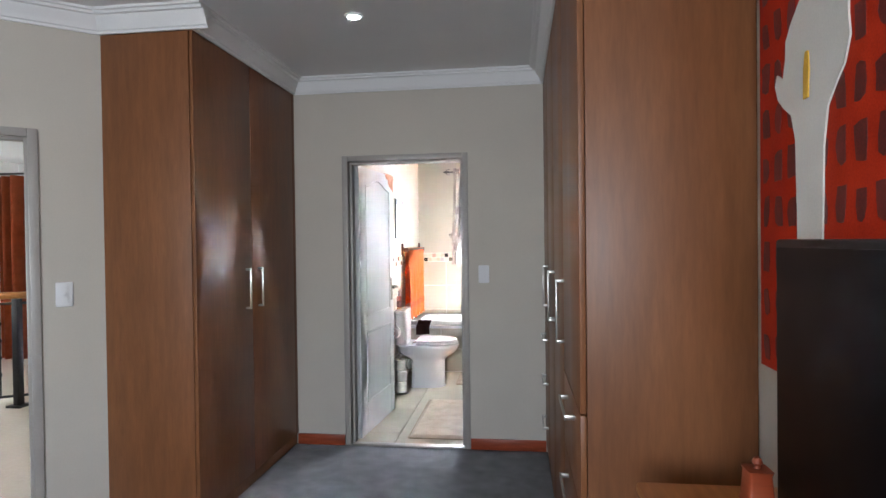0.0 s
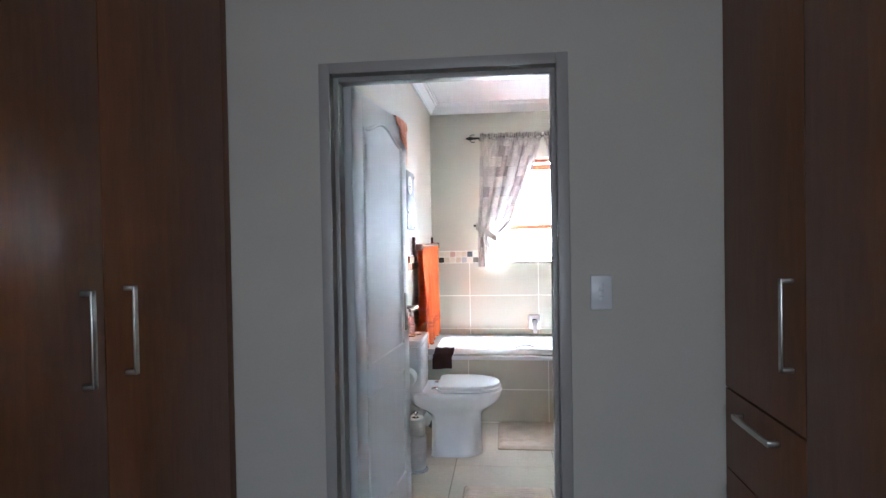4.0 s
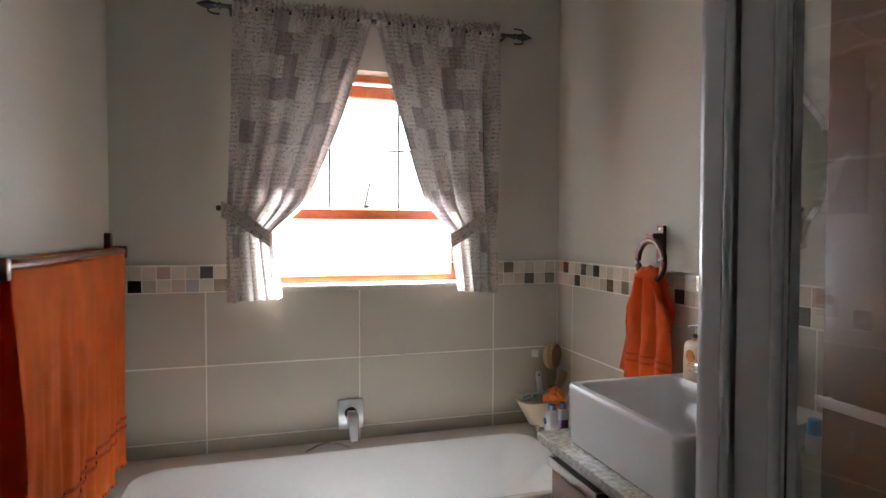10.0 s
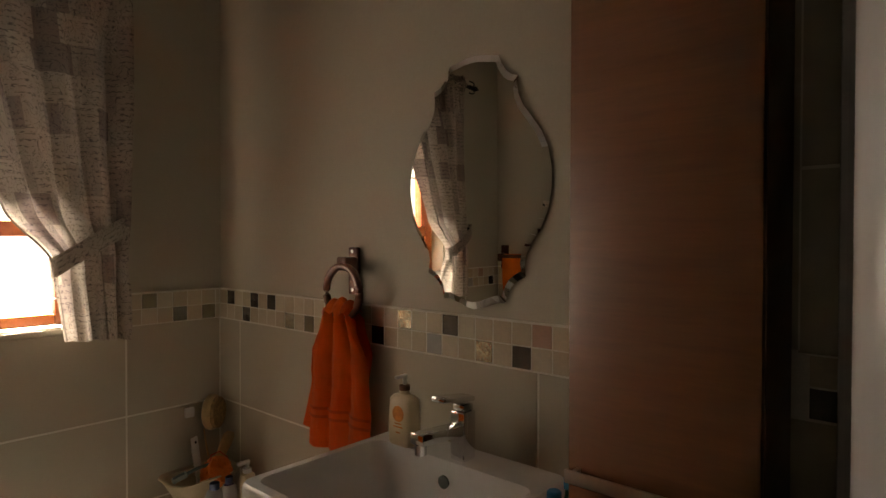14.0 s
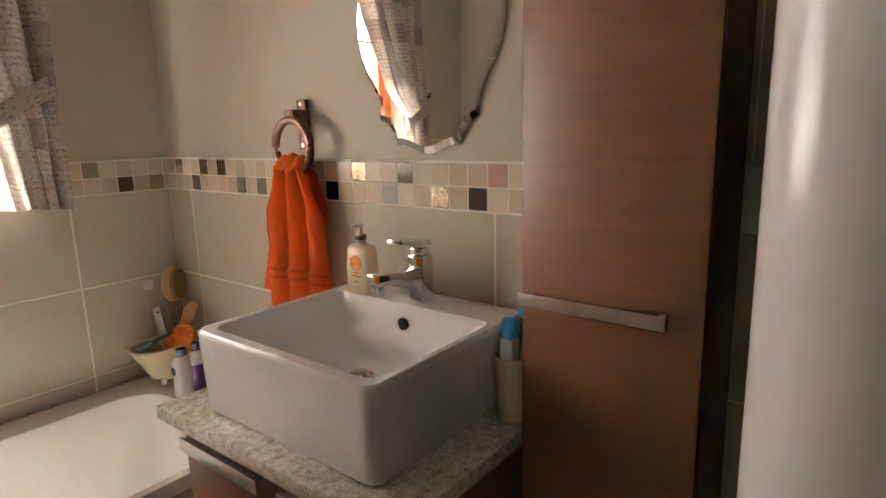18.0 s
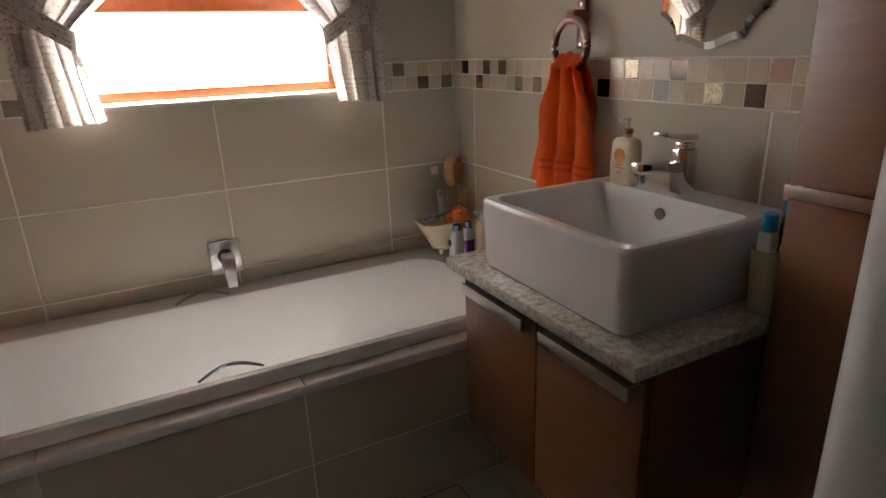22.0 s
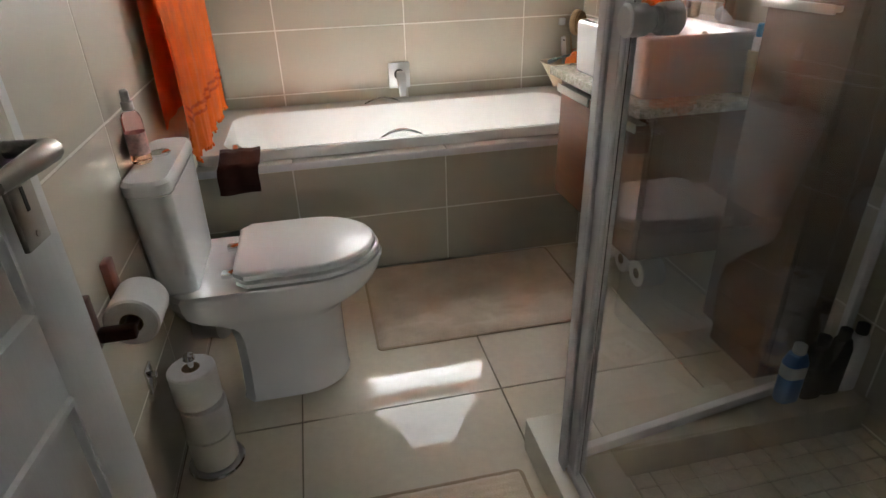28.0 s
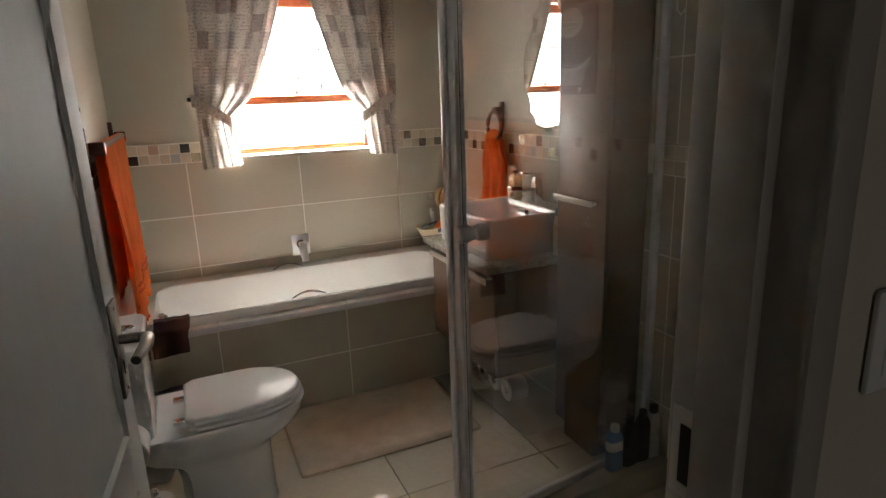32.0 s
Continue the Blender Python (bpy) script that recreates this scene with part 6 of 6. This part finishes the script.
part("door_stile", box(PX - 0.015, PY - 0.074, 0.14, PX + 0.014, PY - 0.032, 2.085, 0.003), ALU, door)
part("stile_bead", rod((PX - 0.014, PY - 0.074, 0.14), (PX - 0.014, PY - 0.074, 2.085), 0.005, 10), ALU, door)
part("hinge_stile", box(PX - 0.014, YB + 0.028, 0.14, PX + 0.014, YB + 0.05, 2.085, 0.005), ALU, door)
for s in (-1, 1):
    part("door_knob", loft([circle((PX + s * d, 4.515, 1.135), r, "x", 24) for d, r in ((0.0032, 0.018), (0.012, 0.018), (0.014, 0.023), (0.042, 0.024), (0.046, 0.020))]), WHITEPLASTIC, door, "round white knob")
for ob in (bpy.data.objects["side_glass"], door):
    ob.visible_shadow = False
gul = thing("shower_drain", (0.245, 4.295, 0.012), "square steel shower drain", "drain")
part("plate", box(0.185, 4.235, 0.009, 0.305, 4.355, 0.0165, 0.001), SATIN, gul)
for i in range(12):
    a = 2 * math.pi * i / 12
    part("slot", turned(box(-0.004, -0.009, -0.001, 0.004, 0.009, 0.001), pose(0.245 + 0.035 * math.cos(a), 4.295 + 0.035 * math.sin(a), 0.0166, 0, 0, math.degrees(a) + 90)), HOLESHADE, gul)
BLUEB = material("blue_shampoo", (0.02, 0.16, 0.5), 0.3)
DARKB = material("dark_bottle", (0.018, 0.014, 0.016), 0.25)
ob = flask("shampoo_bottle", 0.392, 4.70, 0.105, 0.032, 0.185, BLUEB, WHITEPLASTIC, "blue and white shampoo bottle on the shower floor")
part("label_band", loft([rounded(0.392, 4.70, 0.0326, 0.0232, 0.02, z, 4) for z in (0.19, 0.228)], caps=(False, False)), WHITEPLASTIC, ob)
flask("shampoo_bottle", 0.462, 4.70, 0.105, 0.032, 0.20, DARKB, BLACK, "black shampoo bottle on the shower floor")
flask("shampoo_bottle", 0.526, 4.702, 0.105, 0.03, 0.21, DARKB, BLACK, "black conditioner bottle on the shower floor")
flask("shampoo_bottle", 0.580, 4.704, 0.105, 0.03, 0.215, WHITEPLASTIC, BLACK, "white shampoo bottle with a black cap on the shower floor")
rack = thing("shower_rack", (0.53, 4.55, 1.72), "white wire shower rack hanging on the wall", "shower rack")
for z in (1.78, 1.83):
    part("wire_hoop", tube([(XR - 0.002, 4.40, z), (XR - 0.11, 4.40, z), (XR - 0.13, 4.43, z), (XR - 0.13, 4.63, z), (XR - 0.11, 4.66, z), (XR - 0.002, 4.66, z)], 0.003, 6), WHITEPLASTIC, rack)
for i in range(7):
    y = 4.42 + 0.0367 * i
    part("wire", tube([(XR - 0.002, y, 1.78), (XR - 0.13, y, 1.78), (XR - 0.13, y, 1.83)], 0.0022, 6), WHITEPLASTIC, rack)
for y in (4.45, 4.61):
    part("hook", tube([(XR - 0.13, y, 1.78), (XR - 0.13, y, 1.71), (XR - 0.115, y, 1.695), (XR - 0.10, y, 1.71)], 0.003, 6), WHITEPLASTIC, rack)
part("pink_soap", box(XR - 0.11, 4.47, 1.783, XR - 0.04, 4.56, 1.805, 0.008), material("pink_soap", (0.6, 0.2, 0.22), 0.5), rack, "pink soap bar")

# ---- pieces of floors and walls ----
TILES = {}


def tile_mesh(wide, high, mat, thick=T, bev=0.0012):
    """A tile lying in x and y, its face at z = 0. Alike tiles share one mesh."""
    key = (round(wide, 3), round(high, 3), mat.name, thick)
    if key not in TILES:
        hx, hy = wide / 2, high / 2
        rings = [[(sx * (hx - d), sy * (hy - d), z) for sx, sy in ((-1, -1), (1, -1), (1, 1), (-1, 1))] for d, z in ((0, -thick), (0, -bev), (bev, 0))]
        TILES[key] = finish("tile", loft(rings, caps=(False, True)), mat, False)
    return TILES[key]


def lay(parent, name, turn, u0, v0, u1, v1, mat, thick=T):
    if u1 - u0 < 0.006 or v1 - v0 < 0.006:
        return None
    ob = new(name, tile_mesh(u1 - u0, v1 - v0, mat, thick))
    ob.parent = parent
    ob.matrix_local = turn @ Matrix.Translation(((u0 + u1) / 2, (v0 + v1) / 2, 0))
    return ob


def face(origin, u, v):
    """A wall's frame: u along it, v up, its face at 0."""
    u, v = Vector(u), Vector(v)
    w = u.cross(v)
    m = Matrix((u, v, w)).transposed().to_4x4()
    m.translation = origin
    return m


def grid_tiles(parent, turn, u0, u1, v0, v1, start_u, start_v, step_u, step_v, gap, mat, name="tile", skip=None):
    k = math.floor((u0 - start_u) / step_u)
    while start_u + k * step_u < u1:
        j = math.floor((v0 - start_v) / step_v)
        while start_v + j * step_v < v1:
            a0, a1 = start_u + k * step_u, start_u + (k + 1) * step_u
            b0, b1 = start_v + j * step_v, start_v + (j + 1) * step_v
            a0, a1, b0, b1 = max(a0, u0), min(a1, u1), max(b0, v0), min(b1, v1)
            if not (skip and skip(a0, b0, a1, b1)):
                lay(parent, name, turn, a0 + gap / 2, b0 + gap / 2, a1 - gap / 2, b1 - gap / 2, mat)
            j += 1
        k += 1


def grout_sheet(parent, turn, u0, v0, u1, v1, name="grout", mat=None):
    bm = bmesh.new()
    box(u0, v0, -T + 0.0002, u1, v1, -0.0008, bm=bm)
    ob = new(name, finish(name, turned(bm, turn), mat or GROUT))
    ob.parent = parent
    return ob


FW = face((0, YF, 0), (1, 0, 0), (0, 0, 1))         # far wall: u = x
LWL = face((XL, 0, 0), (0, 1, 0), (0, 0, 1))        # left wall: u = y
RWL = face((XR, 0, 0), (0, -1, 0), (0, 0, 1))       # right wall: u = -y
ROW0, ROWH = 0.604, 0.2925
M0, M1, MS = 1.189, 1.291, 0.051
for wall, turn, u0, u1, su in ((wall_bath_north, FW, XL, XR, -0.31), (wall_bath_west, LWL, YB, YF, 5.135), (wall_bath_east, RWL, -YF, -4.655, -6.513)):
    grout_sheet(wall, turn, u0, 0.0, u1, M0)
    if wall is wall_bath_north:
        grout_sheet(wall, turn, u0, M0, WX0, M1)
        grout_sheet(wall, turn, WX1, M0, u1, M1)
    else:
        grout_sheet(wall, turn, u0, M0, u1, M1)
    grid_tiles(wall, turn, u0, u1, 0.0, M0, su, ROW0 - 3 * ROWH, 0.603, ROWH, 0.005, WALLTILE)
ob = solid("trim_tile_edge_north", box(XL, YF - 0.002, M1, XR, YF + T, M1 + 0.004), GROUT, "pale tile edge trim", "tile trim")
solid("trim_tile_edge_west", box(XL - T, YB, M1, XL + 0.002, YF, M1 + 0.004), GROUT, "pale tile edge trim", "tile trim")
solid("trim_tile_edge_east", box(XR - 0.002, 4.831, M1, XR + T, YF, M1 + 0.004), GROUT, "pale tile edge trim", "tile trim")
rng = random.Random(11)


def mosaic(parent, turn, u0, u1, v0=M0, fixed=()):
    n = int((u1 - u0) / MS)
    for k in range(n + 1):
        for r in range(2):
            a0, a1 = u0 + k * MS, min(u0 + (k + 1) * MS, u1)
            pick = fixed.get((k, r)) if fixed else None
            if pick is None:
                x = rng.random()
                pick = 2 if x < 0.10 else 3 if x < 0.17 else 4 if x < 0.22 else 5 if x < 0.25 else 6 if x < 0.31 else 1 if x < 0.6 else 0
            if turn is FW and a1 > WX0 + 0.004 and a0 < WX1 - 0.004:
                continue
            lay(parent, "mosaic_tile", turn, a0 + 0.0013, v0 + r * MS + 0.0013, a1 - 0.0013, v0 + (r + 1) * MS - 0.0013, MOSAIC[pick])


plain = {(k, r): (0 if (k * 7 + r * 3) % 5 < 3 else 1) for k in range(80) for r in range(2)}
# right wall, from the far corner: row 1 is the upper one
east = dict(plain)
east.update({(1, 1): 2, (4, 1): 2, (6, 1): 2, (3, 0): 2, (8, 0): 5, (13, 1): 2, (16, 0): 2, (18, 1): 5, (20, 0): 6, (21, 1): 2, (23, 0): 5, (25, 0): 2, (26, 1): 3, (10, 1): 1, (10, 0): 4, (19, 1): 0, (24, 1): 1})
mosaic(wall_bath_east, RWL, -YF, -5.135, fixed=east)
north = dict(plain)
north.update({(31, 1): 4, (33, 0): 2, (35, 0): 4, (3, 1): 3, (6, 1): 2, (1, 0): 2, (5, 0): 6, (7, 0): 4, (8, 1): 4, (30, 0): 1})
mosaic(wall_bath_north, FW, XL, XR, fixed=north)
west = dict(plain)
west.update({(23, 1): 5, (27, 0): 6, (28, 1): 2, (31, 0): 5, (33, 1): 2, (36, 0): 2, (39, 1): 2, (43, 0): 6, (46, 1): 2, (49, 0): 2, (54, 1): 4, (20, 0): 2, (16, 1): 2, (12, 0): 5, (8, 1): 6, (56, 0): 2})
mosaic(wall_bath_west, LWL, YB, YF, fixed=west)

# shower walls, tiled to the ceiling, with the band
grout_sheet(wall_bath_east, RWL, -4.655, 0.0, -YB, M1)
grout_sheet(wall_bath_east, RWL, -4.83, M1 + 0.0045, -YB, CEIL_BATH)
grid_tiles(wall_bath_east, RWL, -4.655, -YB, 0.0, M0, -6.513, ROW0 - 3 * ROWH, 0.603, ROWH, 0.005, WALLTILE)
grid_tiles(wall_bath_east, RWL, -4.83, -YB, M1, CEIL_BATH, -6.513, M1, 0.603, ROWH, 0.005, WALLTILE)
show = dict(plain)
show.update({(0, 0): 2, (9, 1): 4, (13, 0): 2, (17, 1): 5})
mosaic(wall_bath_east, RWL, -4.815, -YB, fixed=show)

# floor tiles
FT = Matrix.Translation((0, 0, 0))
grid_tiles(floor_bathroom, FT, XL, XR, YB - 0.155 + 0.05, 5.92, -0.312, 5.046, 0.61, 0.61, 0.004, FLOORTILE, skip=None)
# bath panel tiles
PANEL = face((0, PF, 0), (1, 0, 0), (0, 0, 1))
grid_tiles(ledge, Matrix.Translation(-ledge.location) @ PANEL, XL, XR, 0.003, 0.479, -0.284, -0.050, 0.603, 0.303, 0.005, WALLTILE)
# shower floor
tray = solid("floor_shower", box(-0.150, YB, -0.002, XR, 4.635, 0.007), DARKGROUT, "dark grout bed of the shower floor", "floor")
TR = Matrix.Translation((0, 0, 0.013))
grid_tiles(tray, TR, -0.149, XR - 0.001, YB + 0.002, 4.633, -0.149, YB, 0.0555, 0.0555, 0.004, SHOWERTILE, "mosaic_tile", skip=lambda a, b, c, d: a < 0.307 and c > 0.183 and b < 4.357 and d > 4.233)
